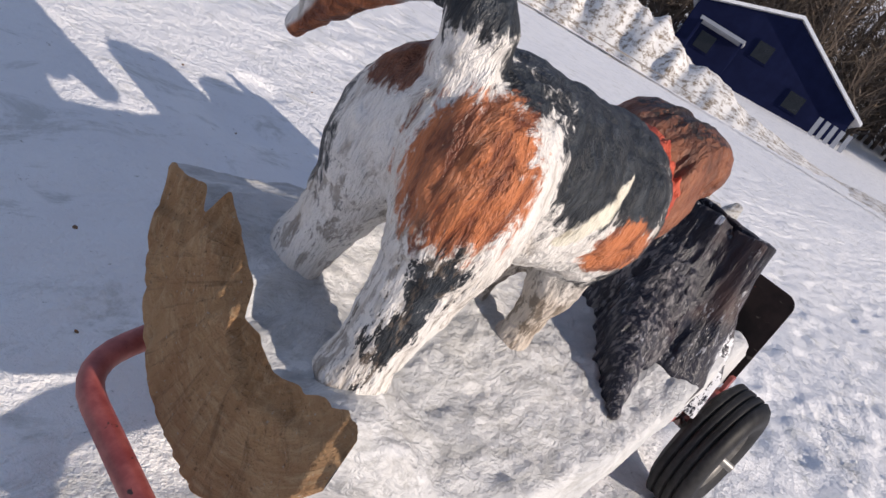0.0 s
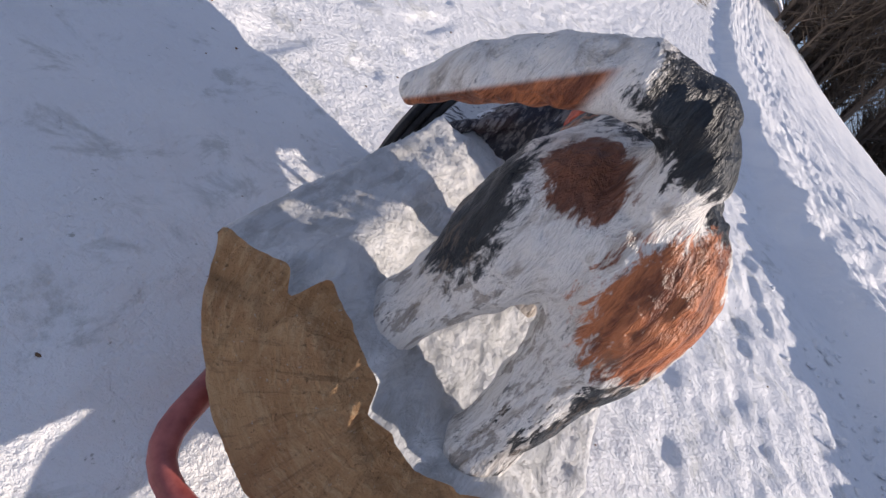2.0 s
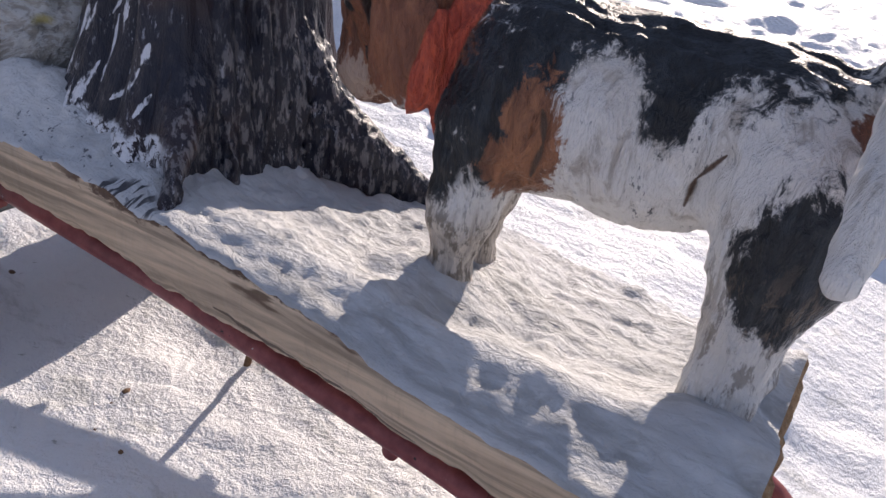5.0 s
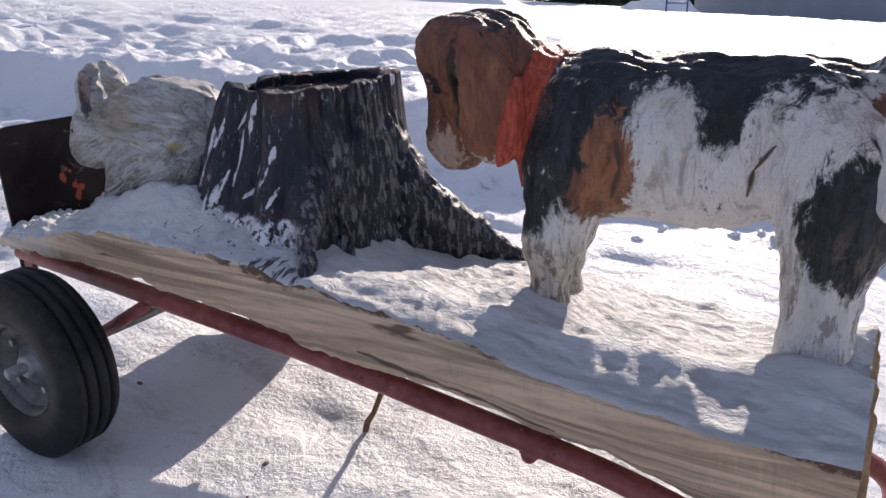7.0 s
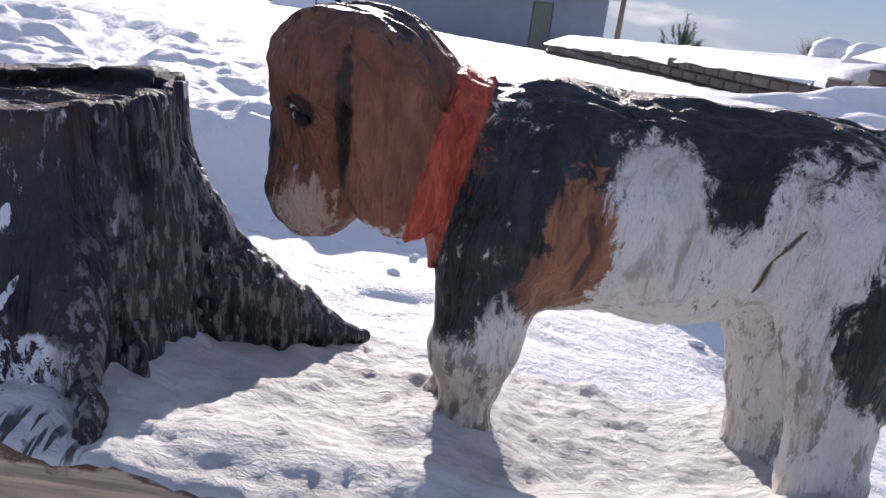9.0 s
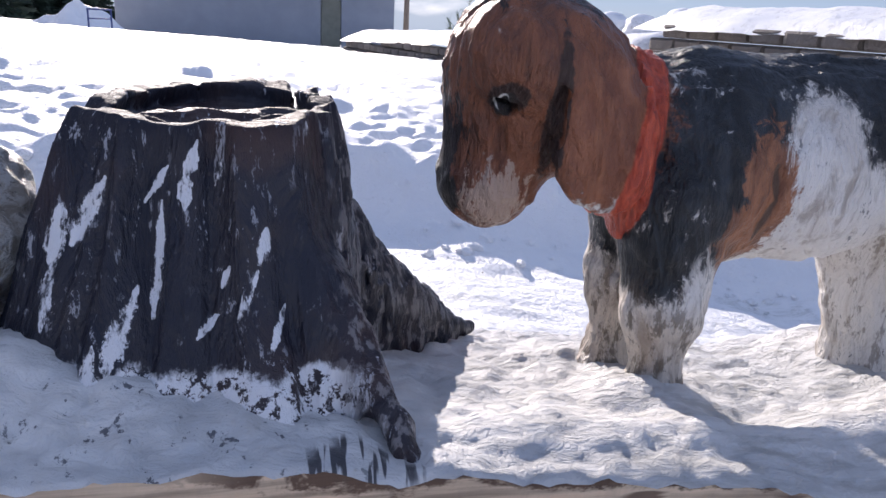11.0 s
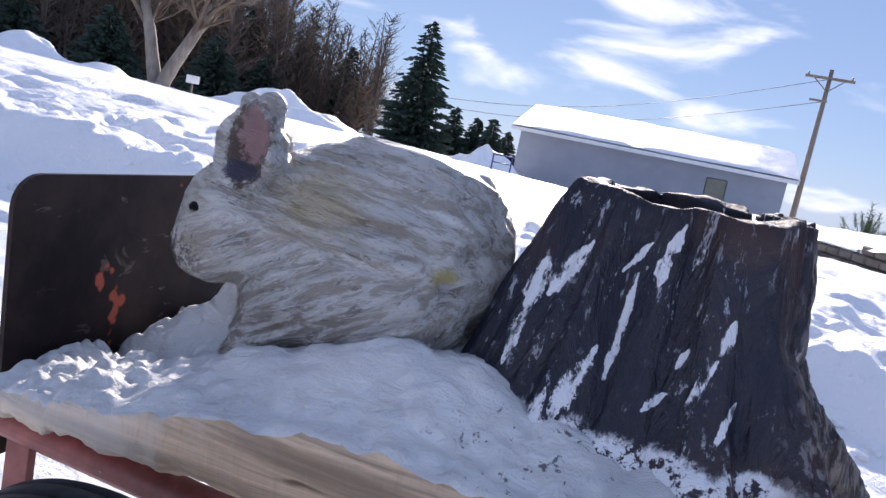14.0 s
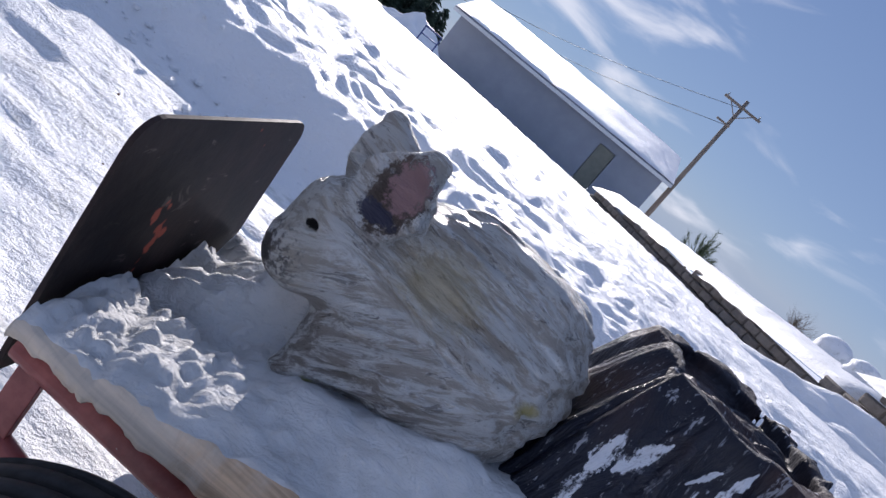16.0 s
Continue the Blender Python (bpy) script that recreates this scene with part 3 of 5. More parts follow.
def rabbit_material():
    m = Mat("rabbit_paint", 0.42)
    which = m.step(m.math("ADD", m.axis(2), m.math("MULTIPLY", m.math("SUBTRACT", m.noise(13, 3, 0.5), 0.5), 0.10)), 0.395, 0.425)
    def swept(scale, detail, rough, stretch, distort):
        one = m.noise(scale, detail, rough, stretch, distort=distort, turn=-6)
        two = m.noise(scale, detail, rough, stretch, shift=(3, 1, 2), distort=distort, turn=30)
        return m.math("ADD", m.math("MULTIPLY", one, which), m.math("MULTIPLY", two, m.math("SUBTRACT", 1.0, which)))
    hair = swept(110, 6, 0.76, (0.19, 0.8, 1), 0.6)
    fine = swept(150, 5, 0.74, (0.20, 1, 1), 0.6)
    blot = m.noise(11, 3)
    w = m.math("MULTIPLY", m.math("SUBTRACT", m.noise(150, 4, 0.75), 0.5), 1.6)
    c = m.mix(m.step(hair, 0.42, 0.55), (0.62, 0.565, 0.50), (0.95, 0.94, 0.91))
    c = m.mix(m.math("MULTIPLY", m.step(blot, 0.50, 0.68), 0.35), c, (0.66, 0.58, 0.44))
    c = m.mix(m.math("MULTIPLY", m.step(fine, 0.57, 0.64), 0.62), c, (0.13, 0.10, 0.085))
    c = m.mix(m.math("MULTIPLY", m.blob((-0.188, -0.002, 0.418), (0.008, 0.035, 0.005), w, 0.7), 0.75), c, (0.66, 0.52, 0.08))
    c = m.mix(m.math("MULTIPLY", m.blob((-0.292, -0.01, 0.448), (0.034, 0.06, 0.022), w, 0.6), 0.55), c, (0.66, 0.54, 0.28))
    c = m.mix(m.blob((-0.322, -0.01, 0.325), (0.007, 0.03, 0.006), w, 0.4), c, (0.42, 0.42, 0.10))
    # streaks that grow darker towards the rabbit's bottom
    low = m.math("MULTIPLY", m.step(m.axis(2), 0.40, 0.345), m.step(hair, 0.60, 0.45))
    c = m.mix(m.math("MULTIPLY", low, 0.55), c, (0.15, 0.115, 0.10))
    muzzle = m.math("MULTIPLY", m.blob((-0.405, 0.0, 0.385), (0.026, 0.05, 0.024), w, 0.4), m.step(m.noise(170, 4, 0.75), 0.50, 0.56))
    c = m.mix(m.math("MULTIPLY", muzzle, 0.8), c, (0.10, 0.085, 0.08))
    for col, centre, radii in (((0.17, 0.125, 0.10), (-0.356, -0.006, 0.478), (0.0205, 0.016, 0.032)),
                               ((0.60, 0.38, 0.38), (-0.353, -0.006, 0.485), (0.0145, 0.016, 0.022)), ((0.09, 0.09, 0.14), (-0.360, -0.006, 0.458), (0.017, 0.013, 0.007)),
                               ((0.015, 0.012, 0.012), (-0.390, -0.012, 0.424), (0.0052, 0.014, 0.0034)), ((0.10, 0.085, 0.08), (-0.412, 0.006, 0.384), (0.013, 0.03, 0.012))):
        c = m.mix(m.blob(centre, radii, w, 0.15), c, col)
    m.colour(c)
    m.put(m.b.inputs["Roughness"], m.math("ADD", 0.28, m.math("MULTIPLY", fine, 0.25)))
    m.bump(m.math("ADD", hair, m.math("MULTIPLY", fine, 0.5)), 1.0, 0.022)
    return m.m


def rusty_plate_material():
    m = Mat("rusty_painted_plate", 0.5)
    m.b.inputs["Specular IOR Level"].default_value = 0.12
    a, b, s = m.noise(9, 5, 0.6), m.noise(60, 4, 0.6), m.noise(14, 4, 0.6, (1, 1, 2.5), shift=(4, 2, 0), distort=1.0)
    c = m.mix(m.step(a, 0.35, 0.7), (0.012, 0.009, 0.010), (0.045, 0.030, 0.027))
    c = m.mix(m.math("MULTIPLY", m.step(s, 0.62, 0.68), 0.6), c, (0.17, 0.14, 0.12))
    worn = m.step(m.noise(11, 4, 0.6, shift=(7.3, 1.2, 2.2)), 0.66, 0.69)
    c = m.mix(worn, c, (0.45, 0.10, 0.06))
    m.colour(c)
    m.bump(b, 0.3, 0.002)
    return m.m


SNOW = snow_material()
DIRTY_SNOW = gravel_snow_material()
WHITE_WOOD, RAW_WOOD, END_GRAIN = white_paint_material(), raw_wood_material(), end_grain_material("weathered_end_grain", (0.45, 0.25, 0.125), (0.60, 0.37, 0.195), (0.70, 0.51, 0.31))
END_CHIP = end_grain_material("chipped_end_wood", (0.40, 0.22, 0.105), (0.56, 0.34, 0.18), (0.64, 0.45, 0.27))
HOUND, STUMP, RABBIT, PLATE = hound_material(), stump_material(), rabbit_material(), rusty_plate_material()
_s = Mat("faded_red_steel", 0.42)
_a, _b = _s.noise(55, 5, 0.6), _s.noise(6, 3)
_c = _s.mix(_s.step(_s.math("ADD", _s.math("MULTIPLY", _a, 0.6), _s.math("MULTIPLY", _b, 0.5)), 0.35, 0.75), (0.19, 0.034, 0.034), (0.42, 0.12, 0.105))
_c = _s.mix(_s.step(_s.noise(75, 3, 0.5, shift=(2, 6, 3)), 0.70, 0.73), _c, (0.035, 0.018, 0.016))
_c = _s.mix(_s.step(_s.noise(90, 3, 0.5, shift=(8, 1, 3)), 0.73, 0.75), _c, (0.62, 0.55, 0.50))
_s.colour(_c).bump(_a, 0.3, 0.001)
RED_STEEL = _s.m
RUBBER = plain("black_rubber", (0.008, 0.008, 0.009), (0.028, 0.028, 0.03), 0.55, 90)
RUBBER.node_tree.nodes["Principled BSDF"].inputs["Specular IOR Level"].default_value = 0.22
GREY_STEEL = plain("dull_grey_steel", (0.16, 0.16, 0.155), (0.36, 0.36, 0.35), 0.45, 70, 0.6)
# the grey steel again, darkened by the shade the rims lie in
RIM_STEEL = plain("shaded_rim_steel", (0.05, 0.048, 0.046), (0.17, 0.165, 0.16), 0.5, 60, 0.4)
TWIG = plain("brown_twig", (0.10, 0.05, 0.025), (0.25, 0.14, 0.07), 0.8, 150)
BARK = plain("grey_bark", (0.14, 0.12, 0.10), (0.32, 0.28, 0.24), 0.9, 6, bump=0.6, dist=0.02, stretch=(1, 1, 0.2))
BARE = plain("bare_twigs", (0.075, 0.055, 0.042), (0.19, 0.145, 0.11), 0.9, 1.2)
RUSSET = plain("dry_oak_leaves", (0.10, 0.060, 0.038), (0.19, 0.12, 0.075), 0.9, 1.5)
NEEDLE = plain("spruce_needles", (0.012, 0.026, 0.020), (0.04, 0.07, 0.045), 0.8, 1.5)
BLUE_STEEL = plain("blue_painted_steel", (0.03, 0.05, 0.16), (0.06, 0.09, 0.24), 0.5, 20)
SAND = plain("tan_road_sand", (0.20, 0.15, 0.105), (0.62, 0.56, 0.49), 0.9, 2.2)
YUCCA = plain("pale_green_needles", (0.06, 0.085, 0.045), (0.15, 0.19, 0.10), 0.7, 2)
SIDING = plain("grey_metal_siding", (0.27, 0.29, 0.33), (0.33, 0.35, 0.39), 0.5, 1.2, bump=0.05)
DOOR = plain("olive_door_paint", (0.16, 0.16, 0.12), (0.22, 0.22, 0.17), 0.5, 4)
BLUE = plain("dark_blue_siding", (0.004, 0.007, 0.032), (0.008, 0.013, 0.050), 0.7, 2)
BLUE.node_tree.nodes["Principled BSDF"].inputs["Specular IOR Level"].default_value = 0.1
GLASS = plain("dark_window_glass", (0.006, 0.006, 0.008), (0.014, 0.015, 0.018), 0.12, 3, bump=0.0)
WHITE_TRIM = plain("white_trim", (0.66, 0.66, 0.64), (0.8, 0.8, 0.78), 0.5, 8)
BLOCK = Mat("wall_block", 0.9)
_n = BLOCK.noise(18, 5, 0.65)
_r = BLOCK.n.new("ShaderNodeObjectInfo").outputs["Random"]
BLOCK.colour(BLOCK.mix(_r, BLOCK.mix(_n, (0.10, 0.085, 0.075), (0.22, 0.19, 0.165)), BLOCK.mix(_n, (0.15, 0.13, 0.115), (0.29, 0.255, 0.225))))
BLOCK.bump(_n, 1.0, 0.06)
BLOCK = BLOCK.m
POLE = plain("weathered_pole", (0.13, 0.105, 0.085), (0.26, 0.22, 0.185), 0.9, 5, stretch=(1, 1, 0.1))
ROCK = plain("grey_boulder", (0.2, 0.2, 0.2), (0.42, 0.41, 0.4), 0.9, 4)


# ---- ground: a ploughed snowy yard, a snow bank and the field behind it ----
def ground_height(x, y):
    """Height of the snow at plan places, without the small lumps."""
    d = np.maximum(0, -x - 0.4)
    yard = 0.035 * d + 0.0019 * d * d / (1 + 0.004 * d)
    # the yard dips behind the log's end and rises on the near side
    yard = yard - 0.17 * np.clip(x - 0.36, 0, 0.9) + 0.055 * np.clip(-y - 0.30, 0, 1.6)
    field = 0.30 - 0.040 * (y - 1.6) - 0.038 * np.clip(x, -60, 40) - 0.13 * np.exp(-((y - 1.85) / 1.3) ** 2)
    edge = 1.47 + 0.05 * np.sin(x * 2.1) + 0.03 * np.sin(x * 5.3 + 1) - 0.05 * np.clip(-x - 1.2, 0, 4)
    bank = ramp(y, edge + 0.04, edge + 0.33)
    crest = 0.02 * np.exp(-((y - edge - 0.42) / 0.28) ** 2)
    s = ramp(y, 1.3, 18)
    up = np.maximum(field, yard + 0.150 - 0.04 * (y - 1.6))
    back = up * (1 - s) + field * s
    return yard * (1 - bank) + (back + crest) * bank, bank


def build_ground():
    def axis(dense, far, step, grow):
        a = list(np.arange(dense[0], dense[1], step))
        s = step
        while a[-1] < far[1]:
            s *= grow
            a.append(a[-1] + s)
        s = step
        while a[0] > far[0]:
            s *= grow
            a.insert(0, a[0] - s)
        return np.array(a)

    xs = axis((-2.6, 1.6), (-900, 700), 0.016, 1.035)
    ys = axis((-1.9, 2.6), (-500, 900), 0.016, 1.030)
    gx, gy = np.meshgrid(xs, ys, indexing="ij")
    x, y = gx.ravel(), gy.ravel()
    z, bank = ground_height(x, y)
    p = np.stack([x, y, 0 * x], 1)
    far = np.hypot(x, y)
    worn = 0.35 + 1.0 * ramp(vnoise(p, (0.8, 0.5, 1), 13), 0.35, 0.65)
    z = z + worn * ((vnoise(p, (0.16, 0.07, 1), 1) - 0.5) * 0.015 + (vnoise(p, (0.07, 0.03, 1), 2) - 0.5) * 0.011) - 0.014 * (1 - bank) * ramp(vnoise(p, (0.20, 0.14, 1), 14), 0.68, 0.80) + (vnoise(p, 0.4, 3) - 0.5) * 0.02 * ramp(far, 0.8, 2)
    lump = vnoise(p, 0.30, 4) * 0.6 + vnoise(p, 0.13, 5) * 0.4
    z = z + bank * ((lump - 0.5) * 0.11 + (vnoise(p, 0.055, 6) - 0.5) * 0.042) * (1 - 0.55 * ramp(y, 2.0, 3.2))
    prints = ramp(vnoise(p, (0.34, 0.26, 1), 8), 0.52, 0.72) + 0.6 * ramp(vnoise(p, (0.15, 0.13, 1), 12), 0.50, 0.75)
    z = z - bank * prints * 0.065 * ramp(y, 1.9, 2.3) * (1 - 0.45 * ramp(y, 2.6, 4.5))
    z = z + ramp(far, 6, 60) * (vnoise(p, 6.0, 9) - 0.5) * 0.35
    # tyre tread pressed into the yard
    along, across = -(x + 1.0) * 0.990 - (y - 0.47) * 0.137, (y - 0.47) * 0.990 - (x + 1.0) * 0.137
    for off in (0.0, 0.085):
        z = z + 0.007 * np.exp(-((across - off) / 0.028) ** 4) * np.sin(along * 110 + np.abs(across - off) * 160) * ramp(along, -0.1, 0.4) * (1 - ramp(along, 1.6, 2.2))
    # crusty plough ridges along the yard
    z = z + (1 - bank) * (vnoise(p, (0.5, 0.022, 1), 10) - 0.5) * 0.006 * ramp(y, 0.25, 0.6)
    nx, ny = len(xs), len(ys)
    i = np.arange(nx * ny).reshape(nx, ny)
    q = np.stack([i[:-1, :-1], i[1:, :-1], i[1:, 1:], i[:-1, 1:]], -1).reshape(-1, 4)
    me = bpy.data.meshes.new("ground")
    me.vertices.add(nx * ny)
    me.vertices.foreach_set("co", np.stack([x, y, z], 1).astype(np.float32).ravel())
    me.loops.add(q.size)
    me.loops.foreach_set("vertex_index", q.ravel().astype(np.int32))
    me.polygons.add(len(q))
    me.polygons.foreach_set("loop_start", np.arange(0, q.size, 4, dtype=np.int32))
    me.polygons.foreach_set("use_smooth", np.ones(len(q), bool))
    me.update(calc_edges=True)
    me.validate()
    ob = part("ground", me, SNOW)
    return tagged(ob, "packed white snow of a yard with a ploughed bank and trodden field", "snow", kind="structure")


build_ground()


def level(x, y):
    z, _ = ground_height(np.array([float(x)]), np.array([float(y)]))
    return float(z[0])


# ---- the carved log: slab, stump, hound and rabbit, cut from one trunk ----
EDGE_X = np.array([-0.50, -0.37, -0.31, -0.24, -0.17, -0.04, 0.03, 0.09, 0.20, 0.30, 0.38, 0.46, 0.55, 0.66])
EDGE_Z = np.array([0.278, 0.296, 0.315, 0.326, 0.331, 0.332, 0.328, 0.315, 0.308, 0.302, 0.285, 0.281, 0.277, 0.279])


def slab_top(x, y):
    front = np.interp(x, EDGE_X, EDGE_Z)
    fall = np.interp(x, [-0.5, -0.35, -0.1, 0.1, 0.25, 0.66], [0.0, 0.03, 0.10, 0.17, 0.19, 0.18])
    drop = ramp(x, 0.585, 0.645) * ramp(y, 0.078, 0.092) * (1 - ramp(y, 0.13, 0.22)) * 0.026 + 0.030 * ramp(x, 0.615, 0.65) * np.exp(-((y + 0.024) / 0.010) ** 2)
    lift = 0.030 * ramp(x, 0.50, 0.65) * ramp(y, 0.16, 0.25) + 0.008 * ramp(x, 0.60, 0.65) * ramp(y, -0.015, -0.005) * (1 - ramp(y, 0.075, 0.09))
    # painted slope that rises from the front edge to the rabbit and the stump
    mound = np.interp(x, [-0.45, -0.36, -0.30, -0.20, -0.15, -0.10, 0.0, 0.05, 0.12], [0, 0.018, 0.028, 0.048, 0.044, 0.032, 0.022, 0.014, 0.0]) * ramp(y, -0.097, -0.025)
    roll = 0.030 * np.exp(-((y + 0.015) / 0.045) ** 2) * ramp(x, 0.34, 0.46) + 0.014 * np.exp(-((y + 0.03) / 0.035) ** 2) * ramp(x, 0.08, 0.16) * (1 - ramp(x, 0.34, 0.46))
    return front + lift + mound + roll - drop - fall * np.clip(y + 0.10, 0, 1)


def build_slab(parent, at):
    xs = np.concatenate([np.linspace(-0.492, -0.32, 64), np.linspace(-0.32, 0.655, 180)[1:]])
    nt, nb = 100, 56
    rows = []
    for x in xs:
        k = np.interp(x, [-0.49, 0.655], [0, 1])
        front = -0.100 + 0.006 * math.sin(x * 9) + 0.02 * max(0.0, -(x + 0.42)) * 4
        rear = np.interp(x, [-0.49, -0.2, 0.0, 0.25, 0.45, 0.57, 0.655], [0.235, 0.275, 0.302, 0.326, 0.334, 0.312, 0.258])
        ty = np.linspace(front, rear, nt)
        tx = np.full(nt, x)
        p = np.stack([tx, ty, 0 * ty], 1)
        rough = 1 + 0.5 * (1 - ramp(x, -0.42, -0.36)) * (1 - ramp(ty, 0.05, 0.12))
        p[:, 2] = 0.3
        facet = np.abs(vnoise(p, 0.040, 21) - 0.5) * 0.018 + np.abs(vnoise(p, 0.016, 22) - 0.5) * 0.009 + (vnoise(p, 0.007, 27) - 0.5) * 0.004
        facet = facet + (vnoise(p, (0.11, 0.075, 1), 20) - 0.5) * 0.022 * ramp(x, 0.10, 0.25) * ramp(ty, 0.0, 0.06)
        facet = facet * (1 - 0.55 * ramp(x, 0.30, 0.40) * (1 - ramp(ty, 0.0, 0.05)))
        tz = slab_top(tx, ty) + (facet - 0.006) * rough
        left = 1 - ramp(tx, -0.40, -0.34)
        fan = np.arctan2(ty - 0.025, -(tx + 0.325))
        away = np.hypot(ty - 0.025, tx + 0.325)
        cut = np.abs(vnoise(np.stack([fan, away, 0 * fan], 1), (0.13, 0.16, 1), 33) - 0.5) * 0.056 + np.abs(vnoise(np.stack([fan, away, 0 * fan], 1), (0.050, 0.06, 1), 34) - 0.5) * 0.026
        behind = ramp(ty, 0.035, 0.065)
        tz = tz + 0.044 * behind * ramp(tx, -0.495, -0.40) * (1 - ramp(tx, -0.36, -0.32)) * (1 - 0.6 * ramp(ty, 0.10, 0.22))
        tz = tz + left * (np.abs(vnoise(p, 0.010, 30) - 0.5) * 0.016 * (1 - behind) + (cut - 0.010) * behind * ramp(away, 0.02, 0.07))
        gy = 0.045 - 0.35 * (tx + 0.485)
        tz = tz - 0.026 * np.exp(-((ty - gy) / 0.011) ** 2) * (1 - ramp(tx, -0.39, -0.36))
        for fx, fy, fh in ((0.325, 0.075, 0.016), (0.318, 0.165, 0.012), (0.60, 0.050, 0.034), (0.595, 0.195, 0.014)):
            tz = tz + fh * np.exp(-(((tx - fx) / 0.055) ** 2 + ((ty - fy) / 0.06) ** 2))
        edge = np.minimum(ty - front, rear - ty)
        tz -= 0.006 * np.exp(-edge / 0.006) * (0.5 + vnoise(p, (0.02, 0.02, 1), 23))
        depth = np.interp(k, [0, 0.12, 0.25, 0.45, 0.82, 1], [0.034, 0.056, 0.092, 0.112, 0.115, 0.195])
        a = np.linspace(0, math.pi, nb + 2)[1:-1]
        mid, half = (front + rear) / 2, (rear - front) / 2
        c = np.cos(a)
        by = mid + half * np.sign(c) * np.abs(c) ** np.where(c < 0, np.interp(x, [0.1, 0.65], [0.40, 0.80]), 1.1)
        rim = np.interp(by, ty, tz)
        deep = np.where(c < 0, depth, max(float(depth), 0.160))
        bz = rim - deep * np.abs(np.sin(a)) ** np.where(c < 0, np.interp(x, [0.1, 0.65], [0.55, 0.95]), 0.40)
        # round log end, and a flat seat over the truck's rails
        w = ramp(x, 0.42, 0.655)
        seat = np.interp(x, [-0.49, 0.05, 0.44], [0.238, 0.202, 0.160]) + 0.014
        seat = seat - 0.052 * ramp(by, -0.03, 0.12)
        bz = np.where((by > -0.08) & (x < 0.46), np.maximum(bz, np.minimum(seat, rim - 0.012)), bz)
        bz = (1 - w) * bz + w * np.minimum(rim - 0.004, np.interp(by, [-0.10, -0.094, -0.07, -0.012, 0.055, 0.15, 0.21, 0.258], [0.262, 0.233, 0.182, 0.114, 0.072, 0.062, 0.10, 0.185]))
        q = np.stack([np.full(nb, x), by, bz], 1)
        bump = (vnoise(q, (0.25, 0.02, 0.02), 25) - 0.5) * 0.007
        by = by + bump * np.where(by < mid, 1, -1)
        rows.append(np.concatenate([np.stack([tx, ty, tz], 1), np.stack([np.full(nb, x), by, bz], 1)]))
    n = nt + nb
    verts = np.concatenate(rows)
    i = np.arange(len(xs) * n).reshape(len(xs), n)
    j = np.roll(i, -1, axis=1)
    q = np.stack([i[:-1], i[1:], j[1:], j[:-1]], -1).reshape(-1, 4)
    faces = [tuple(f) for f in q]
    # paint runs over the far side; the near side is bare wood
    side = np.arange(n) >= nt + int(nb * 0.62)
    kinds = np.where(np.arange(n) < nt - 1, 0, np.where(side, 1, 0))
    kinds = list(np.tile(kinds, len(xs) - 1))
    low = list(i[0][nt:][::-1])
    for s in range(nt - 1):
        u0, u1 = int(s * (nb - 1) / (nt - 1)), int((s + 1) * (nb - 1) / (nt - 1))
        f = (i[0][s], i[0][s + 1], low[u1], low[u0]) if u0 != u1 else (i[0][s], i[0][s + 1], low[u0])
        faces.append(tuple(reversed(f)))
        kinds.append(0)
    # broken log end: upright fibres, with chipped facets under the painted rim
    last = verts[-n:]
    ty, tz = last[:nt, 1], last[:nt, 2]
    order = np.argsort(last[nt:, 1])
    bz = np.interp(ty, last[nt:, 1][order], last[nt:, 2][order])
    nr = 30
    t = np.linspace(0, 1, nr)[:, None] ** 1.2
    gz = tz[None] + (np.minimum(bz, tz - 0.002) - tz)[None] * t
    gy = np.repeat(ty[None], nr, 0)
    g = np.stack([0 * gy.ravel(), gy.ravel(), gz.ravel()], 1)
    deep = (tz[None] - gz).ravel()
    reach = 0.026 + 0.05 * (vnoise(g * [0, 1, 0], (1, 0.035, 1), 24) - 0.3) * 1.0
    chip = 1 - ramp(deep, reach - 0.006, reach + 0.004)
    edge = np.minimum(np.minimum(deep, gz.ravel() - np.repeat(bz[None], nr, 0).ravel()) / 0.006, 1)
    g[:, 0] = 0.655 + edge * ((vnoise(g, (1, 0.006, 0.10), 26) - 0.5) * 0.007 + (vnoise(g, (1, 0.05, 0.06), 28) - 0.5) * 0.004 + 0.006 - 0.006 * chip * (0.5 + vnoise(g, (1, 0.014, 0.03), 29)))
    base = len(verts)
    verts = np.concatenate([verts, g])
    for r in range(nr - 1):
        for s in range(nt - 1):
            k = base + r * nt + s
            faces.append((k, k + nt, k + nt + 1, k + 1))
            kinds.append(3 if chip[r * nt + s] > 0.5 else 2)
    me = mesh("log_slab", verts, faces)
    for mat in (WHITE_WOOD, RAW_WOOD, END_GRAIN, END_CHIP):
        me.materials.append(mat)
    me.polygons.foreach_set("material_index", [int(v) for v in kinds])
    return part("log_slab", me, None, parent, "white-painted log slab with bare wood sides", at=at)


def carve(p, size, amount, seed):
    return (vnoise(p, size, seed) - 0.5) * amount


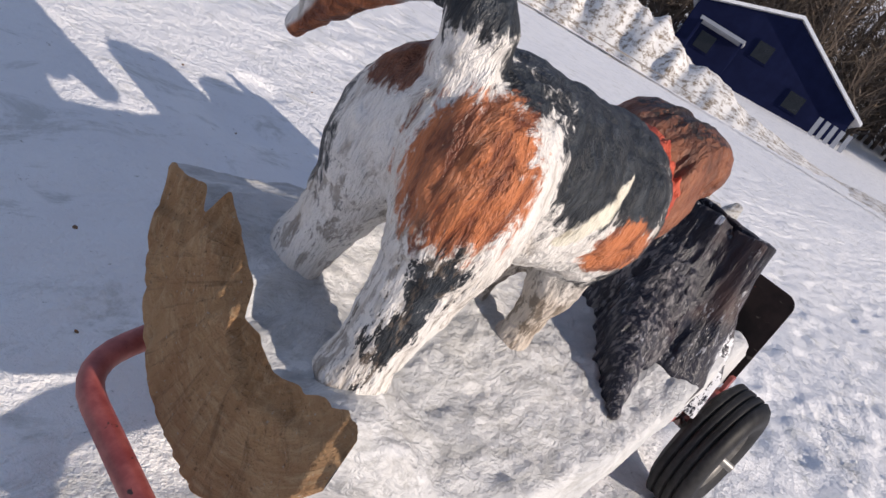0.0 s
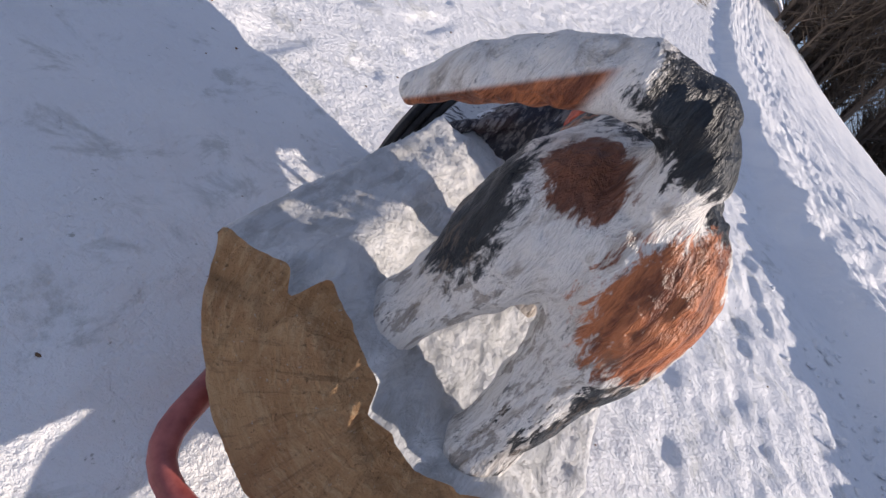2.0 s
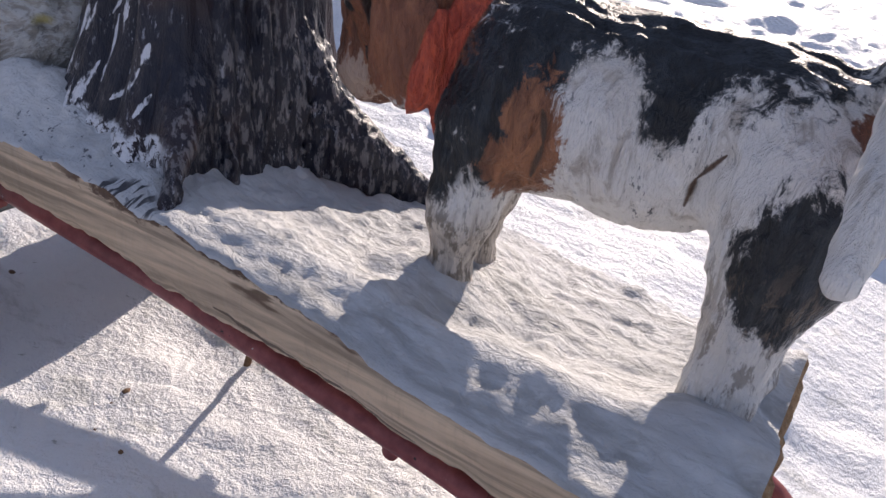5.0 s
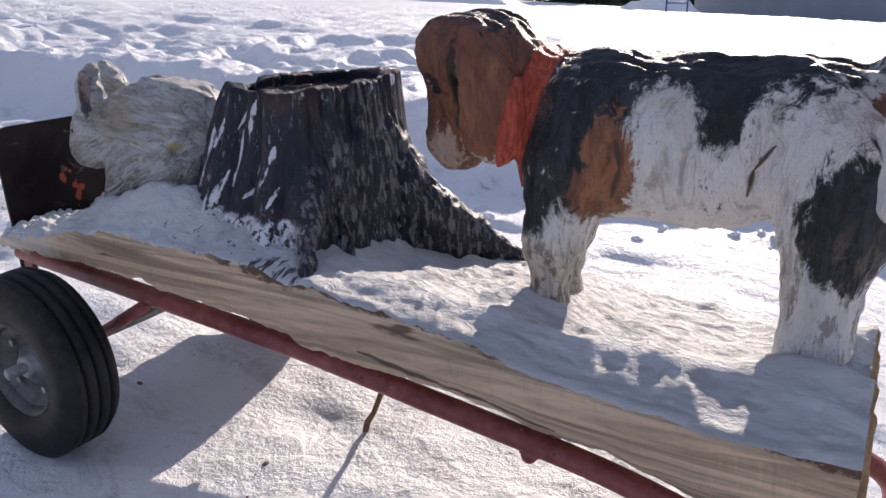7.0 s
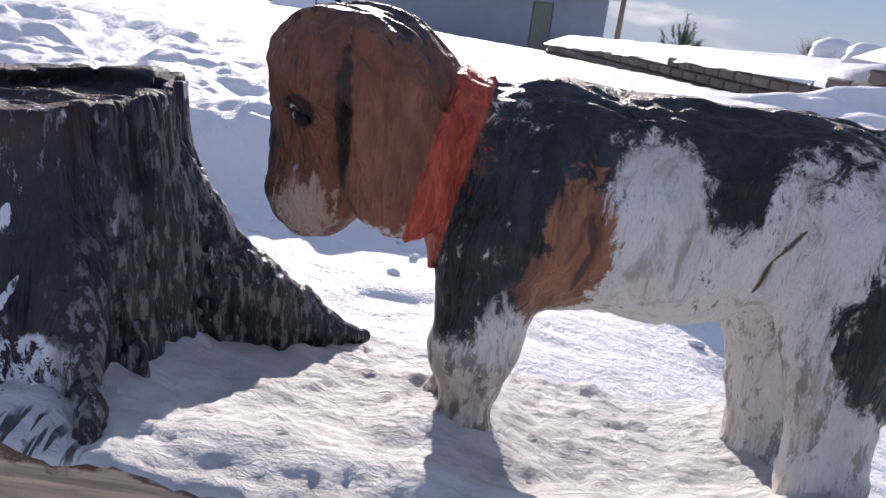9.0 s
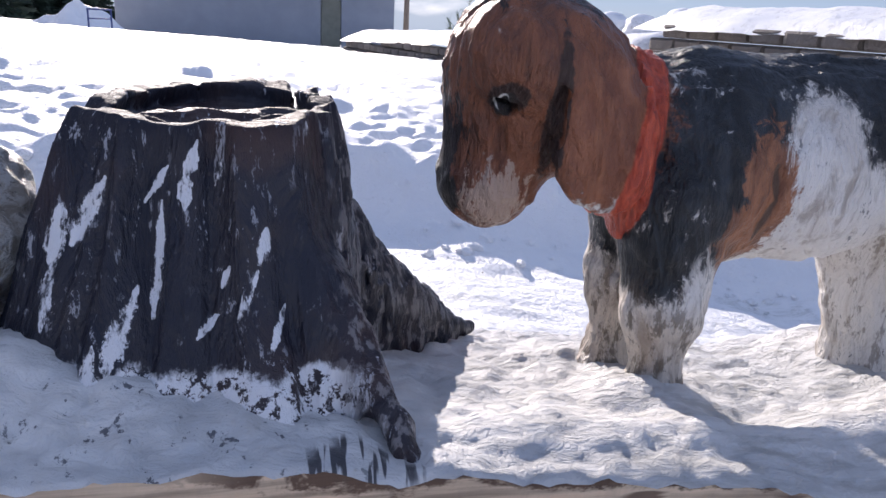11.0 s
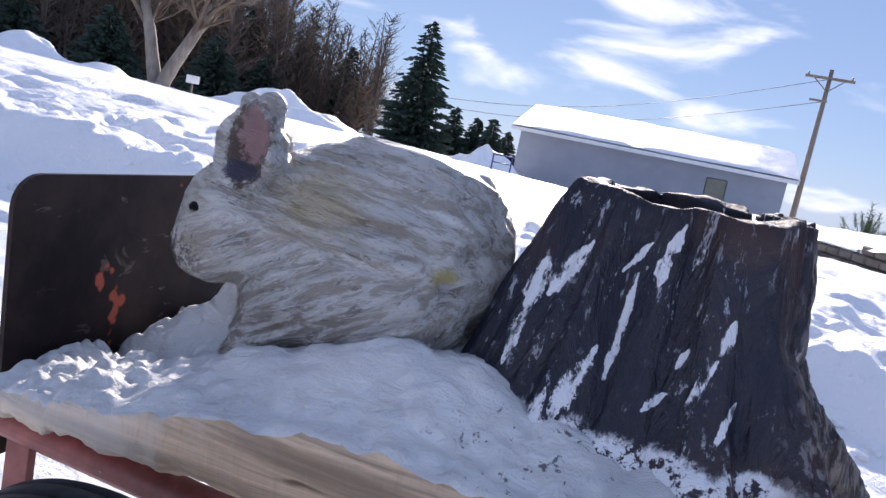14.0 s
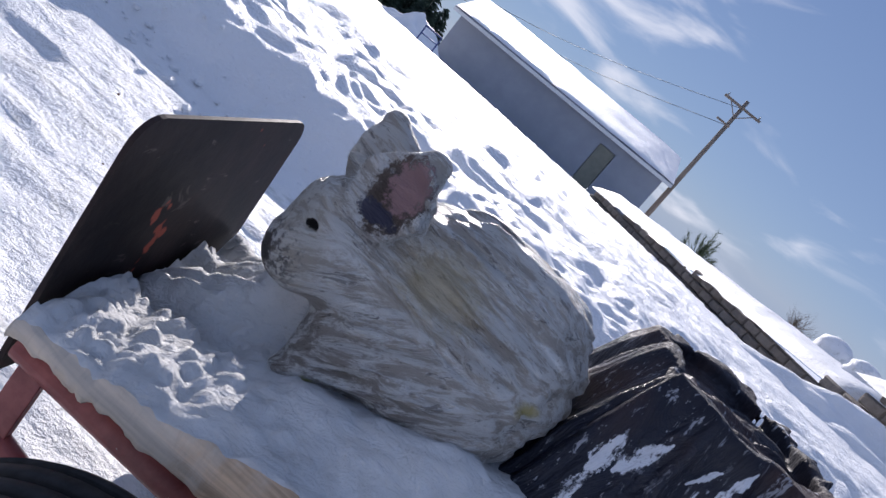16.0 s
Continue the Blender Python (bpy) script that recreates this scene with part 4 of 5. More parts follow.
def hound_field(p):
    cy = 0.132
    body = [
        ball(p, (0.365, 0.150, 0.460), (0.088, 0.092, 0.096)),
        ball(p, (0.460, 0.147, 0.460), (0.120, 0.084, 0.093)),
        ball(p, (0.545, 0.140, 0.478), (0.080, 0.078, 0.076)),
        ball(p, (0.596, 0.138, 0.470), (0.068, 0.076, 0.072)),
        cone(p, (0.345, 0.140, 0.468), (0.265, 0.136, 0.500), 0.070, 0.050),
    ]
    legs = [
        cone(p, (0.327, 0.098, 0.43), (0.322, 0.086, 0.345), 0.049, 0.031), cone(p, (0.322, 0.086, 0.345), (0.322, 0.080, 0.275), 0.030, 0.019),
        ball(p, (0.319, 0.078, 0.266), (0.022, 0.021, 0.014)),
        cone(p, (0.328, 0.178, 0.43), (0.313, 0.165, 0.345), 0.042, 0.025), cone(p, (0.313, 0.165, 0.345), (0.308, 0.158, 0.258), 0.024, 0.017),
        ball(p, (0.305, 0.156, 0.252), (0.022, 0.022, 0.014)),
        ball(p, (0.606, 0.086, 0.438), (0.060, 0.050, 0.076)), cone(p, (0.600, 0.080, 0.39), (0.598, 0.054, 0.28), 0.044, 0.024),
        cone(p, (0.598, 0.052, 0.29), (0.597, 0.045, 0.255), 0.025, 0.028),
        ball(p, (0.602, 0.188, 0.440), (0.060, 0.056, 0.086)), cone(p, (0.598, 0.190, 0.39), (0.608, 0.186, 0.25), 0.046, 0.025), cone(p, (0.560, 0.185, 0.40), (0.596, 0.186, 0.25), 0.032, 0.020),
        ball(p, (0.602, 0.184, 0.240), (0.032, 0.026, 0.020)),
    ]
    d = blend(body + legs, 0.024)
    head = blend([
        ball(p, (0.213, cy, 0.534), (0.076, 0.070, 0.056), 12),
        ball(p, (0.198, cy - 0.044, 0.545), (0.054, 0.034, 0.040), 12), ball(p, (0.205, cy + 0.046, 0.549), (0.052, 0.034, 0.038), 12),
        ball(p, (0.212, cy, 0.480), (0.040, 0.052, 0.038)),
        cone(p, (0.180, cy, 0.514), (0.172, cy, 0.450), 0.046, 0.036),
        ball(p, (0.175, cy, 0.437), (0.036, 0.037, 0.034), -10),
    ], 0.022)
    ears = np.minimum(ball(p, (0.243, cy - 0.064, 0.492), (0.040, 0.016, 0.064), -10), ball(p, (0.240, cy + 0.062, 0.500), (0.040, 0.016, 0.062), -10))
    d = blend([d, head], 0.018)
    d = blend([d, ears], 0.007)
    # groove before each ear, brow and eye socket
    d = np.maximum(d, -(cone(p, (0.211, cy - 0.074, 0.538), (0.207, cy - 0.060, 0.455), 0.005, 0.006)))
    d = np.maximum(d, -(ball(p, (0.167, cy - 0.053, 0.508), (0.012, 0.010, 0.008))))
    d = np.minimum(d, ball(p, (0.169, cy - 0.045, 0.507), (0.009, 0.008, 0.007)))
    # collar stands proud of the neck
    s = np.abs((p[:, 0] - 0.284) * 0.981 - (p[:, 2] - 0.49) * 0.196)
    d = d - 0.005 * (1 - ramp(s, 0.011, 0.015))
    # stifle fold and shoulder line
    d = d + 0.010 * np.exp(-(cone(p, (0.543, 0.06, 0.478), (0.523, 0.07, 0.424), 0.001, 0.001) / 0.006) ** 2)
    d = d + 0.005 * np.exp(-(cone(p, (0.396, 0.065, 0.465), (0.388, 0.065, 0.405), 0.001, 0.001) / 0.006) ** 2)
    way = [(0.634, 0.138, 0.522), (0.648, 0.140, 0.554), (0.652, 0.118, 0.577), (0.655, 0.074, 0.573), (0.653, 0.030, 0.545), (0.650, -0.014, 0.506), (0.643, -0.048, 0.462)]
    rad = [0.030, 0.028, 0.027, 0.027, 0.025, 0.021, 0.012]
    tail = blend([cone(p, way[k], way[k + 1], rad[k], rad[k + 1]) for k in range(len(way) - 1)], 0.006)
    d = blend([d, tail], 0.016)
    # gouged coat: long furrows on the back and crown, shorter ones on the sides
    top = ramp(p[:, 2], 0.50, 0.535) * (1 - ramp(p[:, 0], 0.600, 0.622))
    furrow = carve(np.stack([p[:, 0], p[:, 1] + 0.10 * p[:, 0], p[:, 2]], 1), (0.060, 0.0065, 0.05), 0.0062, 33)
    coat = carve(np.stack([p[:, 0] + 0.5 * p[:, 2], p[:, 1], p[:, 2] - 0.5 * p[:, 0]], 1), (0.011, 0.012, 0.034), 0.0046, 31)
    return d + furrow * top + coat * (1 - 0.6 * top) + carve(p, (0.012, 0.009, 0.007), 0.0028, 32)


def stump_field(p):
    z = p[:, 2]
    k = np.clip((z - 0.29) / 0.215, 0, 1)
    cx = -0.036 - 0.017 * (1 - k)
    ux = (p[:, 0] - cx) / (0.077 * (1 + 0.68 * (1 - k) + np.where(p[:, 0] < cx, 0.85, 0.0) * k * (1 - k)))
    uy = np.where(p[:, 1] < 0.098, (p[:, 1] - 0.098) / (0.092 * (1 + 0.95 * (1 - k) ** 1.7)), (p[:, 1] - 0.098) / (0.150 * (1 + 0.32 * (1 - k) ** 1.5)))
    r = (np.abs(ux) ** 2.8 + np.abs(uy) ** 2.8) ** (1 / 2.8)
    th = np.arctan2(p[:, 1] - 0.098, p[:, 0] + 0.040)
    ring = np.stack([np.cos(th), np.sin(th), z * 1.6], 1)
    flute = (vnoise(ring, (0.22, 0.22, 0.6), 41) - 0.5) * 0.020 + (vnoise(ring, (0.07, 0.07, 0.4), 42) - 0.5) * 0.010
    side = (r - 1) * 0.09 + flute
    lip = 0.502 + (vnoise(p * [1, 1, 0], (0.045, 0.045, 1), 43) - 0.5) * 0.009
    d = np.maximum(side, z - lip)
    bowl = np.maximum((r - 0.84) * 0.09, 0.488 - z + (vnoise(p, 0.03, 44) - 0.5) * 0.008 + (np.abs(vnoise(p, (0.045, 0.010, 0.05), 48) - 0.5) - 0.25) * 0.022)
    d = np.maximum(d, -bowl)
    roots = [
        cone(p, (0.010, 0.17, 0.395), (0.090, 0.205, 0.312), 0.046, 0.032), cone(p, (0.090, 0.205, 0.312), (0.198, 0.280, 0.243), 0.029, 0.009),
        cone(p, (0.010, 0.165, 0.33), (0.170, 0.258, 0.238), 0.032, 0.010), cone(p, (0.010, 0.165, 0.30), (0.115, 0.212, 0.255), 0.030, 0.014),
        cone(p, (0.040, 0.010, 0.39), (0.092, -0.080, 0.300), 0.016, 0.003),
    ]
    d = blend([d] + roots, 0.028)
    # hollow between the front foot and the long root
    d = np.maximum(d, -cone(p, (0.074, 0.088, 0.405), (0.092, 0.098, 0.270), 0.010, 0.026))
    rough = 0.45 + 0.55 * ramp(p[:, 0], 0.01, 0.07)
    fold = (vnoise(p, (0.030, 0.030, 0.16), 45) - 0.5) * 0.014 * rough + (vnoise(p, (0.010, 0.010, 0.07), 47) - 0.5) * 0.007 * rough + (np.abs(vnoise(p, (0.006, 0.006, 0.016), 46) - 0.5) - 0.25) * 0.008 * ramp(p[:, 0], 0.0, 0.07)
    return np.maximum(d + fold, 0.286 - 0.30 * np.clip(p[:, 1] - 0.06, 0, 1) - z)


def rabbit_field(p):
    d = blend([
        ball(p, (-0.244, 0.066, 0.413), (0.090, 0.078, 0.088), -14),
        ball(p, (-0.262, 0.060, 0.352), (0.076, 0.068, 0.048)),
        ball(p, (-0.300, 0.048, 0.441), (0.060, 0.044, 0.048)),
        ball(p, (-0.302, 0.052, 0.392), (0.060, 0.058, 0.078)),
        ball(p, (-0.236, 0.008, 0.376), (0.052, 0.028, 0.044)),
        cone(p, (-0.315, 0.030, 0.36), (-0.338, 0.006, 0.315), 0.034, 0.019),
        cone(p, (-0.315, 0.085, 0.36), (-0.338, 0.100, 0.312), 0.034, 0.019),
    ], 0.030)
    head = blend([ball(p, (-0.371, 0.030, 0.420), (0.048, 0.046, 0.046), 22), ball(p, (-0.388, 0.020, 0.390), (0.030, 0.033, 0.027)), cone(p, (-0.345, 0.042, 0.42), (-0.31, 0.05, 0.405), 0.036, 0.048)], 0.020)
    d = blend([d, head], 0.020)
    near = blend([cone(p, (-0.366, 0.006, 0.432), (-0.358, 0.002, 0.476), 0.017, 0.030), cone(p, (-0.358, 0.002, 0.476), (-0.349, 0.010, 0.508), 0.030, 0.012)], 0.012)
    near = np.maximum(near, np.abs(p[:, 1] - 0.006 + 0.30 * (p[:, 0] + 0.357)) - 0.012)
    near = np.maximum(near, -ball(p, (-0.357, -0.014, 0.474), (0.019, 0.016, 0.033)))
    far = blend([cone(p, (-0.380, 0.060, 0.436), (-0.388, 0.064, 0.478), 0.017, 0.027), cone(p, (-0.388, 0.064, 0.478), (-0.400, 0.066, 0.506), 0.027, 0.011)], 0.012)
    far = np.maximum(far, np.abs(p[:, 1] - 0.064) - 0.013)
    d = blend([d, near, far], 0.006)
    d = np.maximum(d, -ball(p, (-0.390, -0.012, 0.424), (0.006, 0.006, 0.004)))
    way = 1 - ramp(p[:, 2] + (vnoise(p, 0.07, 53) - 0.5) * 0.06, 0.395, 0.425)
    gouge = way * carve(np.stack([p[:, 0] + 0.5 * p[:, 2], p[:, 1], p[:, 2] - 0.5 * p[:, 0]], 1), (0.046, 0.013, 0.009), 0.0125, 51)
    gouge = gouge + (1 - way) * carve(np.stack([p[:, 0] - 0.1 * p[:, 2], p[:, 1], p[:, 2] + 0.1 * p[:, 0]], 1), (0.050, 0.013, 0.009), 0.0125, 54)
    body = ramp(p[:, 0], -0.35, -0.31)
    return d + gouge * (0.25 + 0.75 * body) + carve(p, (0.012, 0.007, 0.006), 0.0032, 52) * (0.4 + 0.6 * body)


def build_sculpture():
    base = Vector((0.08, 0.09, 0.10))
    top = thing("wood_sculpture", "carved and painted log with a hound, a stump and a rabbit", "sculpture", at=Matrix.Translation(base))
    at = Matrix.Translation(-base)
    build_slab(top, at)
    for name, field, lo, hi, step, mat, label in (
            ("stump", stump_field, (-0.21, -0.14, 0.195), (0.28, 0.34, 0.535), 0.0029, STUMP, "dark-painted hollow tree stump with white streaks"),
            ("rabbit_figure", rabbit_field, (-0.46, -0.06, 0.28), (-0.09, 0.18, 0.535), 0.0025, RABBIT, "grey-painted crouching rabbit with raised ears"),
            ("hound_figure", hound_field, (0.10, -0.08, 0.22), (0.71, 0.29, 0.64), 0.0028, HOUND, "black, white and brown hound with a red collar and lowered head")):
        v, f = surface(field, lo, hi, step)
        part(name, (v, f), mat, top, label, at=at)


build_sculpture()


# ---- hand truck on its back beneath the log ----
def smooth_path(points, radius=0.05, n=6):
    """Points with each inner corner rounded."""
    pts = [Vector(q) for q in points]
    out = [pts[0]]
    for a, b, c in zip(pts, pts[1:], pts[2:]):
        r = min(radius, (a - b).length * 0.45, (c - b).length * 0.45)
        p0, p1 = b + (a - b).normalized() * r, b + (c - b).normalized() * r
        for k in range(n + 1):
            t = k / n
            out.append(p0 * (1 - t) ** 2 + b * 2 * t * (1 - t) + p1 * t * t)
    return out + [pts[-1]]


def pipe(points, r, seg=16, radius=0.05):
    pts = smooth_path(points, radius)
    return tube_data(pts, [r] * len(pts), seg)


def wheel_parts(parent, side):
    R, W = 0.131, 0.041
    prof = [(0.062, -W * 0.62), (0.068, -W * 0.78), (0.090, -W), (0.112, -W * 0.98), (0.124, -W * 0.82)]
    for g in (-0.62, -0.2, 0.22, 0.64):
        prof += [(R - 0.002, W * (g - 0.16)), (R, W * (g - 0.12)), (R, W * (g + 0.12)), (R - 0.002, W * (g + 0.16)), (R - 0.008, W * (g + 0.19)), (R - 0.008, W * (g + 0.23))] if g < 0.6 else [(R - 0.002, W * (g - 0.16)), (R, W * (g - 0.1))]
    prof += [(0.124, W * 0.82), (0.112, W * 0.98), (0.090, W), (0.068, W * 0.78), (0.062, W * 0.62)]
    part("tyre", lathe_data(prof, 72), RUBBER, parent, "black ribbed rubber tyre")
    rim = [(0.066, -W * 0.80), (0.069, -W * 0.74), (0.063, -W * 0.60), (0.050, -W * 0.30), (0.030, -W * 0.26), (0.030, W * 0.26), (0.050, W * 0.30), (0.063, W * 0.60), (0.069, W * 0.74), (0.066, W * 0.80), (0.058, W * 0.5), (0.058, -W * 0.5)]
    r = part("rim", lathe_data(rim, 48), RIM_STEEL, parent, "dull grey steel rim")
    hub = [(0.002, -W * 0.55), (0.014, -W * 0.55), (0.018, -W * 0.45), (0.019, -W * 0.3), (0.031, -W * 0.24), (0.031, W * 0.24), (0.019, W * 0.3), (0.014, W * 0.55), (0.002, W * 0.55)]
    part("hub", lathe_data(hub, 32), GREY_STEEL, r)
    for k in range(4):
        t = math.pi / 4 + k * math.pi / 2
        v, f = tube_data([(0.040 * math.cos(t), side * W * 0.22, 0.040 * math.sin(t)), (0.040 * math.cos(t), side * W * 0.42, 0.040 * math.sin(t))], [0.005, 0.005], 6)
        part("bolt", (v, f), GREY_STEEL, r, smooth=False)


def build_hand_truck():
    base = Vector((0.0, 0.10, 0.0))
    top = thing("hand_truck", "old red steel hand truck lying beneath the carved log", "hand truck", at=Matrix.Translation(base))
    at = Matrix.Translation(-base)
    part("frame_tube", pipe([(-0.490, -0.060, 0.238), (0.05, -0.052, 0.202), (0.44, -0.048, 0.160), (0.58, -0.040, 0.122), (0.700, -0.030, 0.064), (0.706, 0.278, 0.046), (0.58, 0.262, 0.090), (0.40, 0.262, 0.122), (-0.490, 0.245, 0.186)], 0.0135, 16, 0.055), RED_STEEL, top, "faded red tubular frame with a looped handle", at=at)
    for x, z in ((-0.47, 0.226), (-0.14, 0.208), (0.36, 0.155)):
        part("crossbar", pipe([(x, -0.055, z), (x, 0.255, z - 0.060)], 0.009, 12), RED_STEEL, top, at=at)
    AX, AZ = -0.335, 0.131 + level(-0.335, -0.16)
    part("axle", pipe([(AX, -0.200, AZ), (AX, 0.370, AZ)], 0.008, 12), GREY_STEEL, top, at=at)
    for y in (-0.062, 0.247):
        v, f = box_data((-0.482, y - 0.004, 0.150), (-0.460, y + 0.004, 0.235))
        part("axle_strut", (v, f), RED_STEEL, top, smooth=False, at=at, bevel=0.001)
        part("axle_arm", pipe([(-0.468, y, 0.165), (AX, y, AZ)], 0.009, 12), RED_STEEL, top, at=at)
        part("brace", pipe([(AX, y, AZ), (-0.215, y, 0.205)], 0.009, 12), RED_STEEL, top, at=at)
        for x in (-0.30, 0.10, 0.36):
            z = float(np.interp(x, [-0.49, 0.05, 0.44], [0.238, 0.202, 0.160])) - (0.052 if y > 0 else 0.0)
            v, f = box_data((x - 0.012, y - 0.005 + 0.014, z - 0.016), (x + 0.012, y + 0.020, z + 0.004))
            part("lug", (v, f), RED_STEEL, top, smooth=False, at=at, bevel=0.001)
    # toe plate with rounded upper corners
    pts = []
    y0, y1, z0, z1, r = -0.062, 0.247, 0.205, 0.424, 0.026
    for cx, cz, a0 in ((y1 - 0.006, z0 + 0.006, -90), (y1 - r, z1 - r, 0), (y0 + r, z1 - r, 90), (y0 + 0.006, z0 + 0.006, 180)):
        rr = r if cz > 0.3 else 0.006
        for k in range(7):
            t = radians(a0 + 15 * k)
            pts.append((cx + rr * math.cos(t), cz + rr * math.sin(t)))
    n = len(pts)
    lean = lambda z: -0.497 - 0.05 * (z - 0.24)
    v = [(lean(z), y, z) for y, z in pts] + [(lean(z) - 0.0045, y, z) for y, z in pts]
    f = [tuple(range(n)), tuple(reversed(range(n, 2 * n)))] + [(k, k + n, (k + 1) % n + n, (k + 1) % n) for k in range(n)]
    part("toe_plate", (v, f), PLATE, top, "scuffed black toe plate with rust spots", smooth=False, at=at)
    for y, side in ((-0.155, -1), (0.318, 1)):
        w = new("wheel")
        w.parent = top
        w.matrix_basis = at @ Matrix.Translation((AX, y, AZ))
        wheel_parts(w, side)


build_hand_truck()


def build_twig():
    v, f = tube_data([(0.030, 0.095, -0.02), (0.036, 0.098, 0.012), (0.047, 0.100, 0.030), (0.058, 0.104, 0.062), (0.063, 0.104, 0.085)], [0.0045, 0.005, 0.004, 0.0045, 0.004], 8)
    ob = part("twig", (v, f), TWIG)
    tagged(ob, "short brown twig standing in the snow beneath the log", "twig")


build_twig()


# ---- far things: places by compass bearing from the log ----
def at_bearing(deg, dist):
    """Plan place at degrees left of +y."""
    return -dist * math.sin(radians(deg)), dist * math.cos(radians(deg))


def build_barn():
    x0, x1, y0, y1 = -7.7, 4.05, 35.0, 43.0
    zb, ze, zr = -1.35, 1.42, 2.75
    top = thing("barn", "long low grey metal barn with a snow-covered roof", "barn", at=Matrix.Translation(((x0 + x1) / 2, (y0 + y1) / 2, zb)))
    at = top.matrix_basis.inverted()
    ym = (y0 + y1) / 2
    dx0, dx1, dz = 0.82, 1.72, 0.92
    # shell walls with a doorway in the long side
    part("wall", box_data((x0, y0, zb), (dx0, y0 + 0.15, ze)), SIDING, top, smooth=False, at=at)
    part("wall", box_data((dx1, y0, zb), (x1, y0 + 0.15, ze)), SIDING, top, smooth=False, at=at)
    part("wall", box_data((dx0, y0, dz), (dx1, y0 + 0.15, ze)), SIDING, top, smooth=False, at=at)
    part("wall", box_data((x0, y1 - 0.15, zb), (x1, y1, ze)), SIDING, top, smooth=False, at=at)
    for xa, xb in ((x0, x0 + 0.15), (x1 - 0.15, x1)):
        v = [(x, y, z) for x in (xa, xb) for y, z in ((y0 + 0.15, zb), (y1 - 0.15, zb), (y1 - 0.15, ze), (ym, zr - 0.1), (y0 + 0.15, ze))]
        f = [(0, 1, 2, 3, 4), (9, 8, 7, 6, 5)] + [(k, 5 + k, 5 + (k + 1) % 5, (k + 1) % 5) for k in range(5)]
        part("gable_wall", (v, f), SIDING, top, smooth=False, at=at)
    part("door", box_data((dx0 + 0.03, y0 + 0.04, zb), (dx1 - 0.03, y0 + 0.09, dz - 0.03)), DOOR, top, "drab olive side door", smooth=False, at=at)
    part("fascia", box_data((x0 - 0.4, y0 - 0.47, ze - 0.10), (x1 + 0.4, y0 - 0.40, ze + 0.06)), WHITE_TRIM, top, smooth=False, at=at)
    part("soffit", box_data((x0 - 0.4, y0 - 0.40, ze - 0.04), (x1 + 0.4, y0, ze)), SIDING, top, smooth=False, at=at)
    for ya, yb, name in ((y0 - 0.45, ym, "roof"), (y1 + 0.45, ym, "roof")):
        v = [(x, y, z + h) for h in (0.0, 0.08) for x, y, z in ((x0 - 0.4, ya, ze - 0.0), (x1 + 0.4, ya, ze - 0.0), (x1 + 0.4, yb, zr), (x0 - 0.4, yb, zr))]
        part(name, (v, [(0, 3, 2, 1), (4, 5, 6, 7), (0, 1, 5, 4), (1, 2, 6, 5), (2, 3, 7, 6), (3, 0, 4, 7)]), SIDING, top, smooth=False, at=at)
        # snow lying on the slope
        nx, ny = 60, 14
        v, f = [], []
        for i in range(nx + 1):
            for j in range(ny + 1):
                s, t = i / nx, j / ny
                x, y, z = x0 - 0.42 + s * (x1 - x0 + 0.84), ya + t * (yb - ya), ze + t * (zr - ze) + 0.09
                e = min(1, 8 * min(s, 1 - s, t + 0.02))
                v.append((x, y, z + (0.10 + 0.05 * noise.noise((x, y, 3))) * e ** 0.5))
        for i in range(nx):
            for j in range(ny):
                a = i * (ny + 1) + j
                f.append((a, a + ny + 1, a + ny + 2, a + 1))
        part("roof_snow", (v, f), SNOW, top, "white snow on the roof", at=at)


build_barn()


def build_utility_pole():
    x, y = at_bearing(-7.45, 46)
    zb = -0.6
    top = thing("utility_pole", "weathered wooden utility pole with a crossarm", "utility pole", at=Matrix.Translation((x, y, zb)))
    part("pole", tube_data([(0, 0, -0.5), (0, 0, 8.5)], [0.17, 0.11], 12), POLE, top)
    part("crossarm", box_data((-1.25, -0.16, 7.95), (1.25, -0.04, 8.09)), POLE, top, smooth=False)
    part("crossarm", box_data((-0.75, -0.16, 6.75), (0.15, -0.04, 6.86)), POLE, top, smooth=False)
    for s in (-1, 1):
        part("arm_brace", tube_data([(0, -0.13, 7.3), (s * 0.75, -0.13, 7.95)], [0.03, 0.03], 6), POLE, top)
        part("insulator", tube_data([(s * 1.1, -0.1, 8.08), (s * 1.1, -0.1, 8.27)], [0.05, 0.035], 8), GREY_STEEL, top)
    for dz, ex, ez in ((8.0, -26, 3.6), (6.8, -26, 3.0)):
        pts = [(ex * k / 14, 8 * k / 14 * 1.2, dz + (ez - dz) * k / 14 - 1.2 * math.sin(math.pi * k / 14)) for k in range(15)]
        part("cable", tube_data(pts, [0.016] * 15, 5), RUBBER, top)


build_utility_pole()


def branch_data(rng, start, way, length, radius, depth, verts, faces, seg=5):
    """A limb that forks into thinner ones."""
    pts, rad = [Vector(start)], [radius]
    d = Vector(way).normalized()
    steps = 4 if depth > 1 else 3
    for k in range(steps):
        d = (d + Vector((rng.uniform(-1, 1), rng.uniform(-1, 1), rng.uniform(-0.5, 0.9))) * 0.16).normalized()
        pts.append(pts[-1] + d * length / steps)
        rad.append(radius * (1 - 0.6 * (k + 1) / steps))
    tube_data(pts, rad, seg if radius > 0.03 else 3, verts, faces, cap=False)
    if depth > 0:
        for k in range(1, steps + 1):
            for _ in range(2 if depth > 1 else 3):
                t = rng.uniform(0, 1)
                p = pts[k - 1].lerp(pts[k], t)
                side = Vector((rng.uniform(-1, 1), rng.uniform(-1, 1), rng.uniform(-0.15, 0.8)))
                branch_data(rng, p, d * 0.7 + side * 0.9, length * rng.uniform(0.45, 0.68), rad[k] * 0.62, depth - 1, verts, faces, seg)


